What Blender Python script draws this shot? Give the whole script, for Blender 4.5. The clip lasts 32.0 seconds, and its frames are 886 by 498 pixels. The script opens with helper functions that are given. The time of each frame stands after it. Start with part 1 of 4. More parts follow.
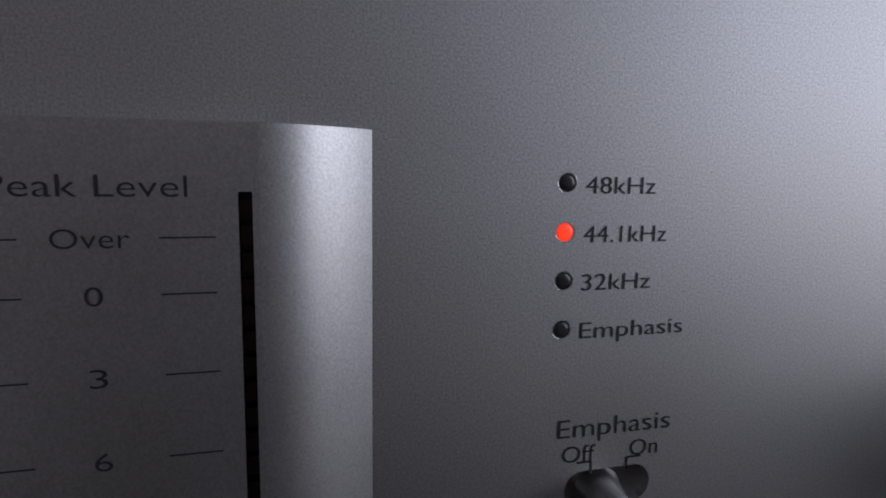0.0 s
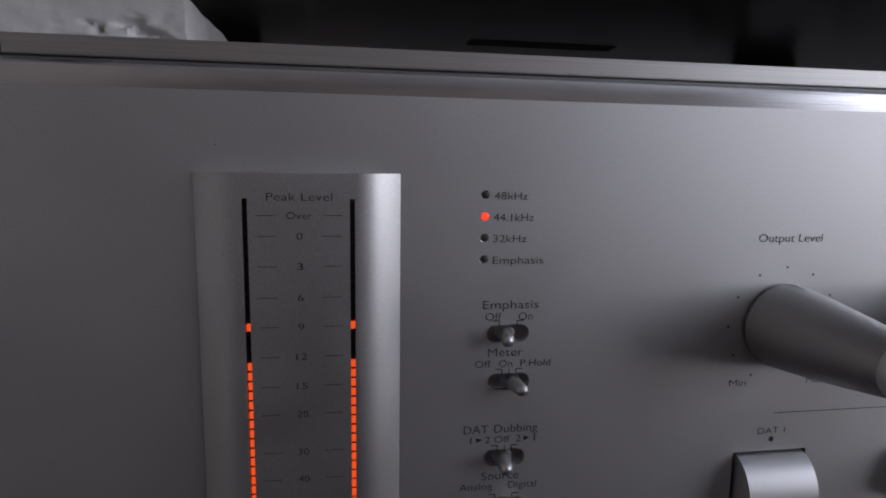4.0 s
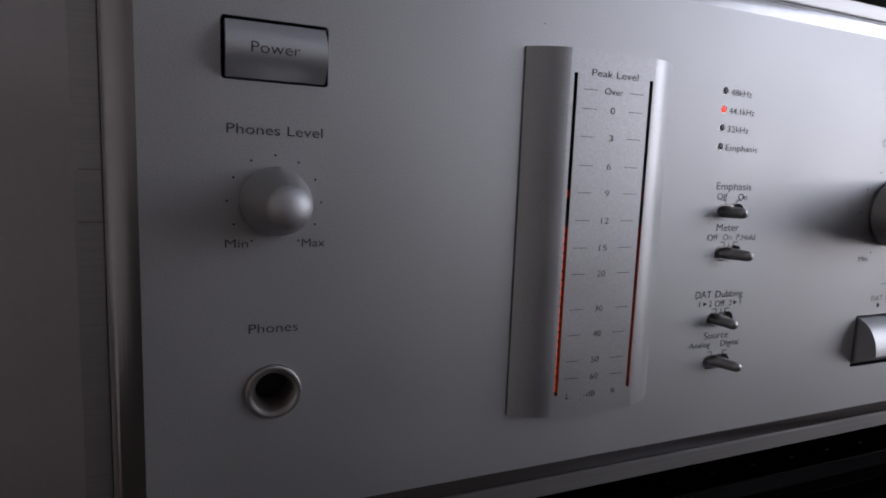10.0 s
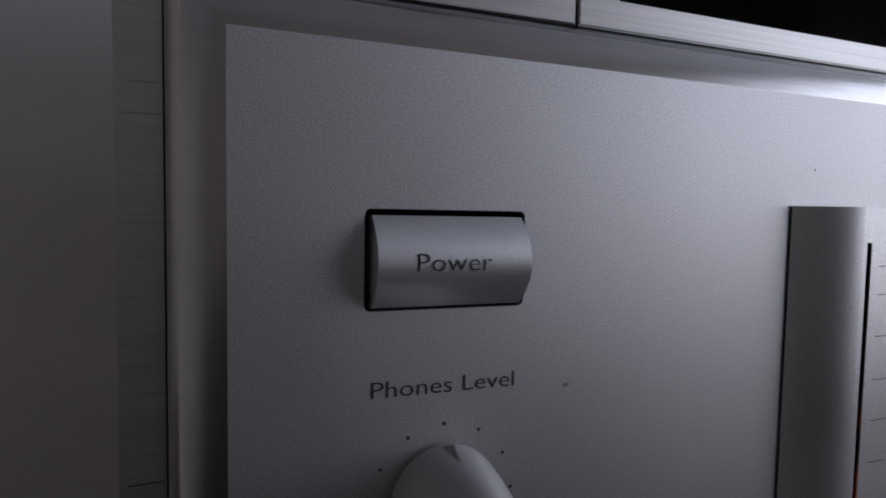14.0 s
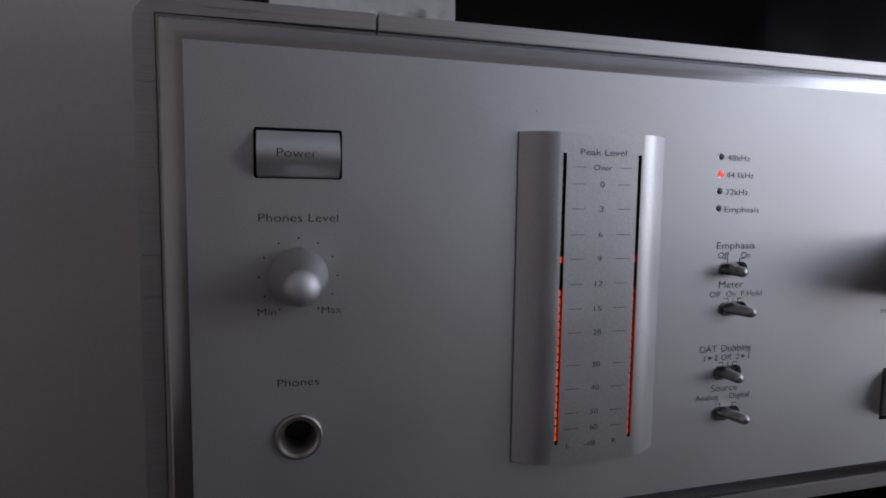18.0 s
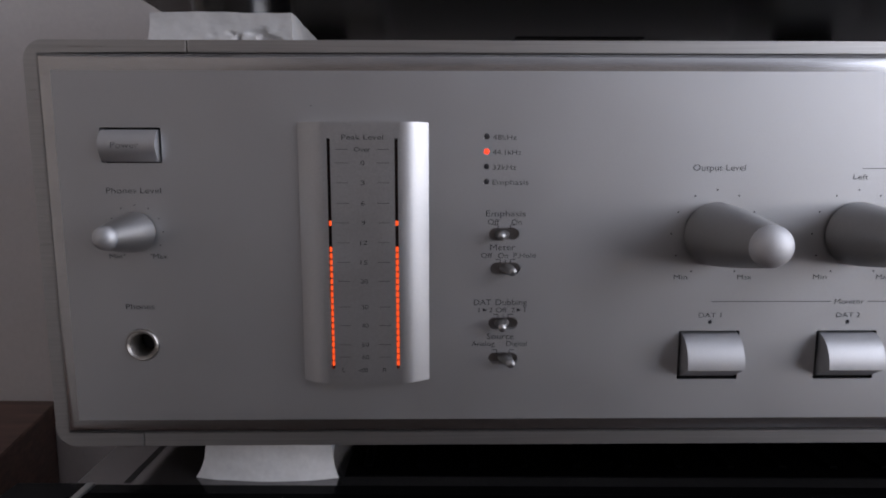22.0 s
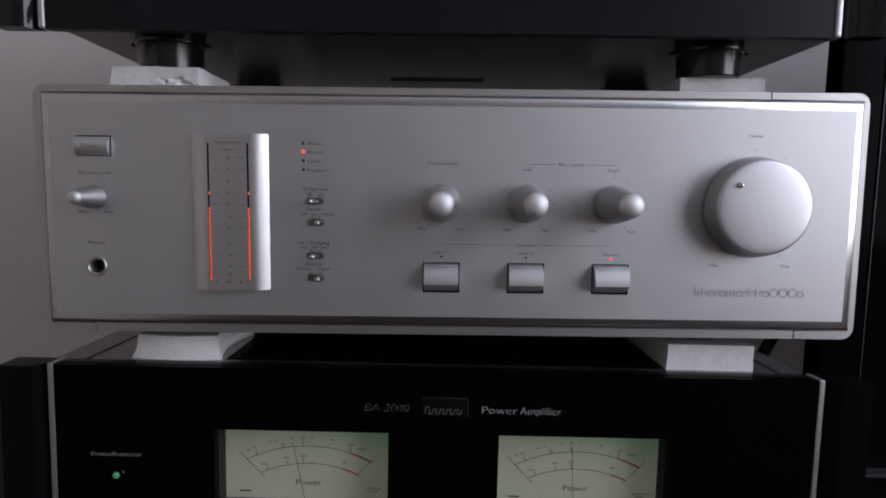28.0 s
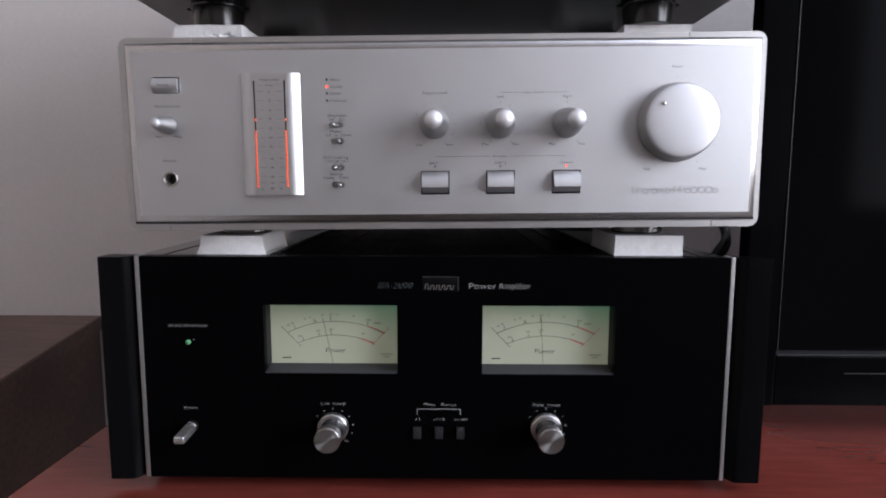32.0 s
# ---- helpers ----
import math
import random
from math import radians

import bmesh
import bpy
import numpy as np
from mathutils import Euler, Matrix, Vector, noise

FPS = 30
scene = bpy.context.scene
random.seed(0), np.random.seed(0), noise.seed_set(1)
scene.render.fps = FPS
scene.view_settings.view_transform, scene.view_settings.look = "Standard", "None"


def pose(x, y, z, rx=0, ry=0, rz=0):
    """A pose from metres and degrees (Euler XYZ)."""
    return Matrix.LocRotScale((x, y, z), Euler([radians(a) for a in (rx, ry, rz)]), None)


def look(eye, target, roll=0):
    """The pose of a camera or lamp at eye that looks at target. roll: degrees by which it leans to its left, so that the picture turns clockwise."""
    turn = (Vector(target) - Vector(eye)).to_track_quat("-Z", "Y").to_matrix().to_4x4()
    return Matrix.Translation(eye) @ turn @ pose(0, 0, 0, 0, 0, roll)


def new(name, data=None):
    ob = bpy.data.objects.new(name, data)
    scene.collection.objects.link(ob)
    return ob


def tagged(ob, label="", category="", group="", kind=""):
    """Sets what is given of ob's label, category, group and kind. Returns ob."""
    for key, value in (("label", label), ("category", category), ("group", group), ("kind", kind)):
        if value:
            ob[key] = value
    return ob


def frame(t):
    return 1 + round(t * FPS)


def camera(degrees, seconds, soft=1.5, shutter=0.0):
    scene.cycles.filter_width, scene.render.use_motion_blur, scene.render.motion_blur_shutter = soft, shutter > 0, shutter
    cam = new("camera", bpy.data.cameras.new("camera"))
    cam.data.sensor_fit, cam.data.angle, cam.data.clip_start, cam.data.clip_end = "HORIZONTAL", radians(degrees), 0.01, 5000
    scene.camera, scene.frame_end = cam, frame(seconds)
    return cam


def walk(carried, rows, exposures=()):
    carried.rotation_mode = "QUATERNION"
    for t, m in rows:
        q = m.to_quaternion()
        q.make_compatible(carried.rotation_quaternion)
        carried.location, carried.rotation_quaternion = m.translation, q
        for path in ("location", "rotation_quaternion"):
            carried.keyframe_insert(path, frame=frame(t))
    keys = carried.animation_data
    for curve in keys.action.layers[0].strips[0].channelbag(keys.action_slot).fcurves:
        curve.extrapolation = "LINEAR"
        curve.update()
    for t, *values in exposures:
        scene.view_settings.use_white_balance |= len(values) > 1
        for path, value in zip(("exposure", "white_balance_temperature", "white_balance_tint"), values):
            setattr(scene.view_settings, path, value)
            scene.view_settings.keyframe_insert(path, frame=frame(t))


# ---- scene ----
cam = camera(73.60, 32.0, 1.9)
# seconds, eye, yaw, pitch, roll
ROWS = [
    (0.0, -0.11350, -0.05015, 0.27381, -14.868, -7.515, 0.825),
    (0.5, -0.11394, -0.05046, 0.27348, -14.869, -7.429, 0.645),
    (1.0, -0.11233, -0.05170, 0.27463, -14.595, -7.695, 0.640),
    (1.5, -0.11217, -0.05158, 0.27556, -14.787, -7.757, 0.862),
    (2.0, -0.11457, -0.05660, 0.27553, -14.026, -8.413, 1.282),
    (2.5, -0.11322, -0.06930, 0.28192, -14.590, -9.854, 1.877),
    (4.5, -0.12260, -0.13847, 0.27551, -5.528, -7.261, 0.977),
    (5.0, -0.13066, -0.15025, 0.26163, -1.895, -6.507, 1.598),
    (5.5, -0.13449, -0.16050, 0.25318, -0.162, -5.988, 2.126),
    (6.0, -0.13712, -0.16550, 0.24986, 0.501, -5.667, 2.451),
    (6.5, -0.13797, -0.16110, 0.24633, 1.471, -5.911, 2.513),
    (7.0, -0.12747, -0.14863, 0.24409, 2.297, -4.899, 2.701),
    (7.5, -0.12755, -0.13842, 0.24669, 3.561, -4.461, 1.664),
    (8.0, -0.12928, -0.13612, 0.25166, -1.919, -3.841, 1.753),
    (8.5, -0.16425, -0.13443, 0.24531, -13.212, -6.344, 1.394),
    (9.0, -0.18298, -0.12367, 0.24231, -16.706, -6.459, 1.040),
    (9.5, -0.19563, -0.11552, 0.24286, -20.094, -6.945, 1.005),
    (10.0, -0.21368, -0.11390, 0.24978, -23.295, -7.387, 2.166),
    (10.5, -0.23257, -0.11392, 0.25599, -25.322, -4.193, 2.565),
    (11.0, -0.23896, -0.11280, 0.26331, -27.656, -4.557, 3.172),
    (11.5, -0.23866, -0.10245, 0.27324, -28.040, -3.626, 2.776),
    (12.0, -0.23993, -0.10340, 0.28014, -26.965, -2.941, 2.135),
    (12.5, -0.23596, -0.08723, 0.27651, -24.924, -2.997, 1.456),
    (13.0, -0.22739, -0.07594, 0.27652, -23.634, -3.601, 1.548),
    (13.5, -0.22604, -0.06824, 0.27593, -22.732, -3.878, 1.382),
    (14.0, -0.22279, -0.06060, 0.27526, -21.019, -3.479, 1.005),
    (14.5, -0.21898, -0.05420, 0.27336, -20.022, -2.997, 0.363),
    (16.5, -0.22102, -0.06725, 0.26979, -19.399, -3.727, 1.039),
    (17.0, -0.21424, -0.09306, 0.26940, -18.101, -5.325, 0.733),
    (17.5, -0.20901, -0.11880, 0.26727, -16.779, -5.127, 0.469),
    (18.0, -0.20376, -0.13437, 0.26140, -15.779, -5.121, 0.776),
    (18.5, -0.19473, -0.16168, 0.26157, -14.446, -5.205, 1.061),
    (19.0, -0.17970, -0.17786, 0.26266, -11.435, -5.596, 0.897),
    (19.5, -0.16459, -0.18779, 0.26276, -7.839, -6.849, 0.811),
    (20.0, -0.15166, -0.19442, 0.26349, -4.667, -7.233, 0.796),
    (20.5, -0.14017, -0.19453, 0.26407, -2.000, -7.514, 0.780),
    (21.0, -0.13694, -0.18118, 0.26353, -0.999, -7.514, 0.611),
    (21.5, -0.11551, -0.18158, 0.26544, -0.678, -7.911, 1.041),
    (22.0, -0.10410, -0.18721, 0.26254, -0.625, -7.585, 0.015),
    (22.5, -0.07961, -0.19823, 0.26129, -0.853, -7.614, -0.249),
    (23.0, -0.07118, -0.21833, 0.26694, 0.195, -7.546, -0.578),
    (23.5, -0.05849, -0.23101, 0.26737, 0.434, -7.513, -0.511),
    (24.0, -0.04328, -0.25068, 0.27438, -0.407, -7.692, -0.364),
    (24.5, -0.03088, -0.26832, 0.27518, -0.669, -7.371, -0.563),
    (25.0, -0.02413, -0.28976, 0.27800, -1.118, -7.246, -0.479),
    (25.5, -0.01841, -0.30693, 0.27654, -1.178, -5.977, -0.260),
    (27.5, -0.01663, -0.30778, 0.26107, -0.549, -5.750, 0.492),
    (28.0, -0.01431, -0.31524, 0.24725, -0.020, -5.347, 0.680),
    (28.5, -0.01524, -0.31670, 0.24493, 0.155, -5.017, 0.800),
    (29.0, -0.01320, -0.31306, 0.23257, -0.033, -4.988, 1.019),
    (29.5, -0.00880, -0.32983, 0.22653, 0.026, -5.452, 0.900),
    (30.0, -0.01014, -0.34499, 0.21767, 0.287, -5.673, 0.757),
    (30.5, -0.01118, -0.35896, 0.21348, 0.212, -6.224, 0.466),
    (31.0, -0.01427, -0.37526, 0.20994, 0.457, -6.439, 0.139),
    (31.5, -0.01183, -0.39707, 0.20528, 0.639, -6.652, -0.265),
    (32.0, -0.00524, -0.41333, 0.20411, 0.667, -6.628, -0.487),
]
# the pre-amplifier leans a little on its foam pads; the camera was laid out square to its front
LEAN = pose(-0.0165, 0, 0.0689, 0, -0.6, 0) @ pose(0.0165, 0, -0.0689)
EXPOSURES = [(0.0, -1.42, 6410, 12), (2.5, -1.32, 6440, 12), (5.0, -0.86, 6650, 13), (7.0, -0.81, 6650, 13), (8.0, -0.86, 6600, 12), (9.0, -1.12, 6570, 12), (10.5, -1.25, 6520, 12), (12.0, -1.43, 6430, 12), (13.0, -1.4, 6400, 12), (14.5, -1.42, 6360, 12), (17.0, -1.14, 6390, 12), (18.0, -1.1, 6410, 12),
             (21.0, -0.6, 6660, 12), (23.0, -0.5, 6610, 11), (25.0, -0.29, 6610, 11), (28.0, -0.28, 6590, 11), (30.0, 0.0, 6590, 11), (32.0, 0.54, 6640, 11)]
walk(cam, [(t, LEAN @ pose(x, y, z, 90 + pitch, 0, yaw) @ pose(0, 0, 0, 0, 0, roll)) for t, x, y, z, yaw, pitch, roll in ROWS], EXPOSURES)

# ---- light ----
world = bpy.data.worlds.new("world")
scene.world = world
world.use_nodes = True
wn = world.node_tree
sky = wn.nodes.new("ShaderNodeTexSky")
sky.sky_type, sky.sun_disc = "NISHITA", False
sky.sun_elevation, sky.sun_rotation = radians(25), radians(120)
wn.links.new(sky.outputs[0], wn.nodes["Background"].inputs[0])
wn.nodes["Background"].inputs[1].default_value = 0.1


def area(name, eye, target, w, h, power, colour):
    lamp = bpy.data.lights.new(name, "AREA")
    lamp.shape, lamp.size, lamp.size_y, lamp.energy, lamp.color = "RECTANGLE", w, h, power, colour
    ob = new(name, lamp)
    ob.matrix_world = look(eye, target)
    return ob


# daylight in the window of the wall on the right
area("window_light", (1.58, -1.03, 0.85), (0.0, -1.03, 0.85), 1.43, 1.48, 39.0, (0.855, 0.94, 1.16))

# ---- materials ----


def material(name, colour, rough=0.5, metal=0.0, spec=0.5, grain=0.0, gscale=900.0, stretch=(1, 1, 1), bump=0.0, blotch=0.0,
             bscale=25.0, rvar=0.0, emit=None, strength=0.0, coat=0.0, transmission=0.0):
    m = bpy.data.materials.new(name)
    m.use_nodes = True
    nt = m.node_tree
    b = nt.nodes["Principled BSDF"]
    b.inputs["Base Color"].default_value = (*colour, 1)
    b.inputs["Roughness"].default_value = rough
    b.inputs["Metallic"].default_value = metal
    b.inputs["Specular IOR Level"].default_value = spec
    b.inputs["Coat Weight"].default_value = coat
    b.inputs["Coat Roughness"].default_value = 0.08
    b.inputs["Transmission Weight"].default_value = transmission
    if emit:
        b.inputs["Emission Color"].default_value = (*emit, 1)
        b.inputs["Emission Strength"].default_value = strength
    if grain or bump or blotch or rvar:
        co = nt.nodes.new("ShaderNodeTexCoord")
        mp = nt.nodes.new("ShaderNodeMapping")
        mp.inputs["Scale"].default_value = stretch
        nt.links.new(co.outputs["Object"], mp.inputs[0])
        fine = nt.nodes.new("ShaderNodeTexNoise")
        fine.inputs["Scale"].default_value = gscale
        fine.inputs["Detail"].default_value = 3.0
        nt.links.new(mp.outputs[0], fine.inputs["Vector"])
        wide = nt.nodes.new("ShaderNodeTexNoise")
        wide.inputs["Scale"].default_value = bscale
        wide.inputs["Detail"].default_value = 4.0
        nt.links.new(co.outputs["Object"], wide.inputs["Vector"])

        def mix(factor_node, low, high):
            r = nt.nodes.new("ShaderNodeMapRange")
            r.inputs["From Min"].default_value, r.inputs["From Max"].default_value = 0.3, 0.7
            r.inputs["To Min"].default_value, r.inputs["To Max"].default_value = low, high
            nt.links.new(factor_node.outputs[0], r.inputs["Value"])
            return r
        g, w = mix(fine, 1 - grain, 1 + grain), mix(wide, 1 - blotch, 1 + blotch)
        mul = nt.nodes.new("ShaderNodeMath")
        mul.operation = "MULTIPLY"
        nt.links.new(g.outputs[0], mul.inputs[0])
        nt.links.new(w.outputs[0], mul.inputs[1])
        col = nt.nodes.new("ShaderNodeVectorMath")
        col.operation = "SCALE"
        col.inputs[0].default_value = colour
        nt.links.new(mul.outputs[0], col.inputs["Scale"])
        nt.links.new(col.outputs[0], b.inputs["Base Color"])
        if rvar:
            rr = mix(wide, rough - rvar, rough + rvar)
            nt.links.new(rr.outputs[0], b.inputs["Roughness"])
        if bump:
            bp = nt.nodes.new("ShaderNodeBump")
            bp.inputs["Strength"].default_value = 1.0
            bp.inputs["Distance"].default_value = bump
            nt.links.new(fine.outputs[0], bp.inputs["Height"])
            nt.links.new(bp.outputs[0], b.inputs["Normal"])
    return m


ALU = material("blasted_aluminium", (0.52, 0.525, 0.535), 0.515, 1.0, grain=0.22, gscale=4800, bump=0.000015, blotch=0.02, bscale=40, rvar=0.02)
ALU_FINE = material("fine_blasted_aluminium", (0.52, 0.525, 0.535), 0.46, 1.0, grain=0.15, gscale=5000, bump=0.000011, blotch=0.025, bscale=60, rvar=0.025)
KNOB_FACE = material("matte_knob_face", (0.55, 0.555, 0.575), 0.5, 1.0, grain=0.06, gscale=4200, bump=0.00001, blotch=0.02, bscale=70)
ALU_KEY = material("satin_aluminium", (0.56, 0.565, 0.58), 0.5, 1.0, grain=0.04, gscale=3000, bump=0.00002)
ALU_KNOB = material("turned_aluminium", (0.47, 0.465, 0.46), 0.4, 1.0, grain=0.05, gscale=900, stretch=(1, 8, 1), bump=0.000008)
TIP = material("matte_blasted_tip", (0.73, 0.735, 0.75), 0.68, 1.0, grain=0.05, gscale=3600, bump=0.00001)
# shaded copy of TIP: the headphone knob's weaker window light put into its colour
TIP_SHADED = material("shaded_blasted_tip", (0.57, 0.575, 0.585), 0.6, 1.0, grain=0.05, gscale=3600, bump=0.00001)
ALU_BRUSH = material("brushed_aluminium", (0.45, 0.445, 0.44), 0.43, 1.0, grain=0.09, gscale=900, stretch=(0.03, 1, 3), bump=0.00001, blotch=0.03)
POLISHED = material("polished_aluminium", (0.455, 0.45, 0.45), 0.25, 1.0, grain=0.04, gscale=700, stretch=(0.2, 1, 1), blotch=0.04, bscale=90)
STEEL = material("dull_steel", (0.33, 0.32, 0.32), 0.32, 1.0, grain=0.08, gscale=1500, blotch=0.06)
CHROME = material("chrome", (0.75, 0.74, 0.73), 0.14, 1.0, grain=0.05, gscale=1200)
NICKEL = material("nickel_ring", (0.42, 0.395, 0.37), 0.4, 1.0, grain=0.06, gscale=2000)
HOLE = material("dark_hole", (0.012, 0.011, 0.012), 0.6, grain=0.2)
SLOT = material("smoked_slot", (0.008, 0.008, 0.009), 0.35, grain=0.1)
INK = material("grey_black_ink", (0.03, 0.03, 0.035), 0.5, grain=0.12, gscale=4000)
WHITE_INK = material("pale_print", (0.48, 0.48, 0.465), 0.5, grain=0.1, gscale=4000)
GREEN_INK = material("grey_green_print", (0.17, 0.21, 0.21), 0.5, grain=0.1, gscale=4000)
RED_INK = material("red_print", (0.42, 0.05, 0.05), 0.5, grain=0.1, gscale=4000)
LED_ON = material("lit_orange_bar", (0.5, 0.05, 0.02), 0.4, emit=(1.0, 0.1, 0.02), strength=1.7)
LED_RED = material("lit_red_lamp", (0.5, 0.04, 0.02), 0.3, emit=(1.0, 0.055, 0.02), strength=2.4)
for lamp in (LED_ON, LED_RED):
    lamp.cycles.emission_sampling = "NONE"  # tiny lamps, too weak to light the room
WELL = material("matte_black_well", (0.014, 0.014, 0.015), 0.55, spec=0.15, grain=0.12, gscale=900, blotch=0.1)
LED_OFF = material("unlit_bar", (0.03, 0.006, 0.005), 0.4, grain=0.1)
LED_DARK = material("unlit_lamp", (0.035, 0.035, 0.04), 0.3, grain=0.1)
LED_GREEN = material("lit_green_lamp", (0.06, 0.24, 0.1), 0.3, emit=(0.3, 0.85, 0.42), strength=0.045)
BLACK = material("black_panel_paint", (0.0014, 0.0014, 0.0017), 0.34, spec=0.012, grain=0.15, gscale=2200, bump=0.000012, blotch=0.1, rvar=0.04)
BLACK_SATIN = material("satin_black_enamel", (0.0035, 0.0035, 0.004), 0.24, spec=0.045, grain=0.12, gscale=1200, blotch=0.15, bscale=12)
BLACK_GLOSS = material("gloss_black_plastic", (0.005, 0.005, 0.006), 0.12, spec=0.1, grain=0.1, gscale=300, blotch=0.2, bscale=9)
SCREEN = material("dark_screen", (0.0022, 0.002, 0.0023), 0.09, spec=0.01, grain=0.1, gscale=500, blotch=0.15, bscale=6)
FOOT = material("glossy_black_foot", (0.007, 0.0065, 0.0065), 0.22, spec=0.45, grain=0.2, gscale=700, bump=0.00004, blotch=0.15)
INSET = material("dull_silver_inset", (0.22, 0.215, 0.22), 0.5, 1.0, grain=0.06, gscale=900, stretch=(0.05, 1, 3), blotch=0.04)
ANODISED = material("black_anodised_panel", (0.006, 0.006, 0.008), 0.35, spec=0.16, grain=0.15, gscale=2200, bump=0.000012, blotch=0.12)
END_GLOSS = material("polished_black_end", (0.006, 0.006, 0.007), 0.1, spec=0.3, grain=0.1, gscale=300)
RUBBER = material("black_rubber", (0.014, 0.013, 0.013), 0.42, grain=0.2, gscale=700, bump=0.00004, blotch=0.15)
GREY_STEEL = material("grey_painted_steel", (0.045, 0.0435, 0.0435), 0.24, spec=0.85, grain=0.06, gscale=900, bump=0.00002, blotch=0.08)
DARK_STEEL = material("dark_painted_steel", (0.045, 0.044, 0.045), 0.42, grain=0.1, gscale=900, bump=0.00002, blotch=0.1)
COVER = material("light_grey_cover_paint", (0.185, 0.178, 0.175), 0.5, spec=0.35, grain=0.04, gscale=1500, bump=0.00003, blotch=0.04, bscale=12)
LEDGE = material("slate_grey_ledge", (0.035, 0.035, 0.041), 0.5, spec=0.3, grain=0.1, gscale=900, blotch=0.08)
TV_LINE = material("dim_metal_line", (0.03, 0.03, 0.032), 0.35, spec=0.3, grain=0.1)
FOAM = material("white_foam", (0.68, 0.68, 0.68), 0.85, spec=0.2, grain=0.05, gscale=420, bump=0.00008, blotch=0.05, bscale=60)
DIAL = material("lit_meter_face", (0.29, 0.305, 0.24), 0.6, blotch=0.06, bscale=40, emit=(0.6, 0.66, 0.48), strength=0.108)
# the lamp behind the dial is greener towards the upper corner
dn = DIAL.node_tree
dial_co, dial_xyz, dial_sum, dial_ramp, dial_mix = (dn.nodes.new("ShaderNode" + k) for k in ("TexCoord", "SeparateXYZ", "Math", "MapRange", "Mix"))
dial_sum.operation, dial_sum.inputs[1].default_value = "MULTIPLY_ADD", 0.3
dial_ramp.interpolation_type = "SMOOTHSTEP"
dial_ramp.inputs["From Min"].default_value, dial_ramp.inputs["From Max"].default_value = 0.62, 1.36
dial_mix.data_type = "RGBA"
dial_mix.inputs["A"].default_value, dial_mix.inputs["B"].default_value = (0.6, 0.66, 0.47, 1), (0.16, 0.5, 0.3, 1)
for a, b in ((dial_co.outputs["Generated"], dial_xyz.inputs[0]), (dial_xyz.outputs["X"], dial_sum.inputs[0]), (dial_xyz.outputs["Z"], dial_sum.inputs[2]),
             (dial_sum.outputs[0], dial_ramp.inputs["Value"]), (dial_ramp.outputs[0], dial_mix.inputs["Factor"]), (dial_mix.outputs["Result"], dn.nodes["Principled BSDF"].inputs["Emission Color"])):
    dn.links.new(a, b)
GREY_PLASTIC = material("dark_grey_plastic", (0.02, 0.02, 0.022), 0.4, spec=0.25, grain=0.1, gscale=800, blotch=0.1)
SPUN = material("spun_aluminium", (0.68, 0.67, 0.66), 0.45, 1.0, grain=0.1, gscale=1500, blotch=0.06, bscale=120)
LATHE = material("lathe_turned_metal", (0.6, 0.59, 0.58), 0.3, 1.0, grain=0.08, gscale=1500, blotch=0.05, bscale=150)
grooves = LATHE.node_tree.nodes.new("ShaderNodeTangent")
grooves.direction_type, grooves.axis = "RADIAL", "Y"
LATHE.node_tree.links.new(grooves.outputs[0], LATHE.node_tree.nodes["Principled BSDF"].inputs["Tangent"])
LATHE.node_tree.nodes["Principled BSDF"].inputs["Anisotropic"].default_value = 0.9
LATHE.node_tree.nodes["Principled BSDF"].inputs["Anisotropic Rotation"].default_value = 0.25
# the weak glow stands in for dial light coming through the thin ink
FAINT_INK = material("backlit_meter_print", (0.2, 0.21, 0.17), 0.6, grain=0.15, gscale=3000, emit=(0.5, 0.56, 0.4), strength=0.05)
DIAL_INK = material("meter_print", (0.02, 0.02, 0.02), 0.6, grain=0.1)
WALL = material("grey_wall_paint", (0.68, 0.652, 0.64), 0.75, spec=0.25, grain=0.025, gscale=260, bump=0.00012, blotch=0.03, bscale=3)
SIDE_WALL = material("beige_wall_paint", (0.65, 0.575, 0.505), 0.75, spec=0.2, grain=0.03, gscale=220, blotch=0.05, bscale=3)
DARK_BAND = material("dark_band_brown", (0.1, 0.078, 0.064), 0.6, spec=0.25, grain=0.03, gscale=220, blotch=0.05, bscale=3)
DIM_WALL = material("light_brown_wall_paint", (0.47, 0.4, 0.345), 0.75, spec=0.2, grain=0.03, gscale=220, blotch=0.05, bscale=3)
CEIL = material("ceiling_paint", (0.87, 0.86, 0.85), 0.8, spec=0.2, grain=0.02, gscale=200, blotch=0.03, bscale=3)
BEZEL = material("gloss_black_frame", (0.0022, 0.0022, 0.0025), 0.2, spec=0.02, grain=0.1, gscale=300, blotch=0.2, bscale=9)
TABLE = material("red_brown_lacquer", (0.18, 0.036, 0.027), 0.2, spec=0.75, grain=0.14, gscale=160, stretch=(0.12, 1, 1), blotch=0.18, bscale=7, rvar=0.06)
WOOD = material("dark_walnut_veneer", (0.108, 0.06, 0.046), 0.42, grain=0.3, gscale=210, stretch=(0.06, 0.5, 1), bump=0.00004, blotch=0.2, bscale=8)
ENAMEL = material("smoked_metal_cover", (0.24, 0.23, 0.23), 0.11, 0.9, spec=0.6, grain=0.1, gscale=900, bump=0.00001, blotch=0.15, bscale=14)
FLOOR = material("floor_boards", (0.045, 0.032, 0.026), 0.45, grain=0.15, gscale=60, stretch=(0.1, 1, 1), blotch=0.15, bscale=4)

# ---- mesh helpers ----


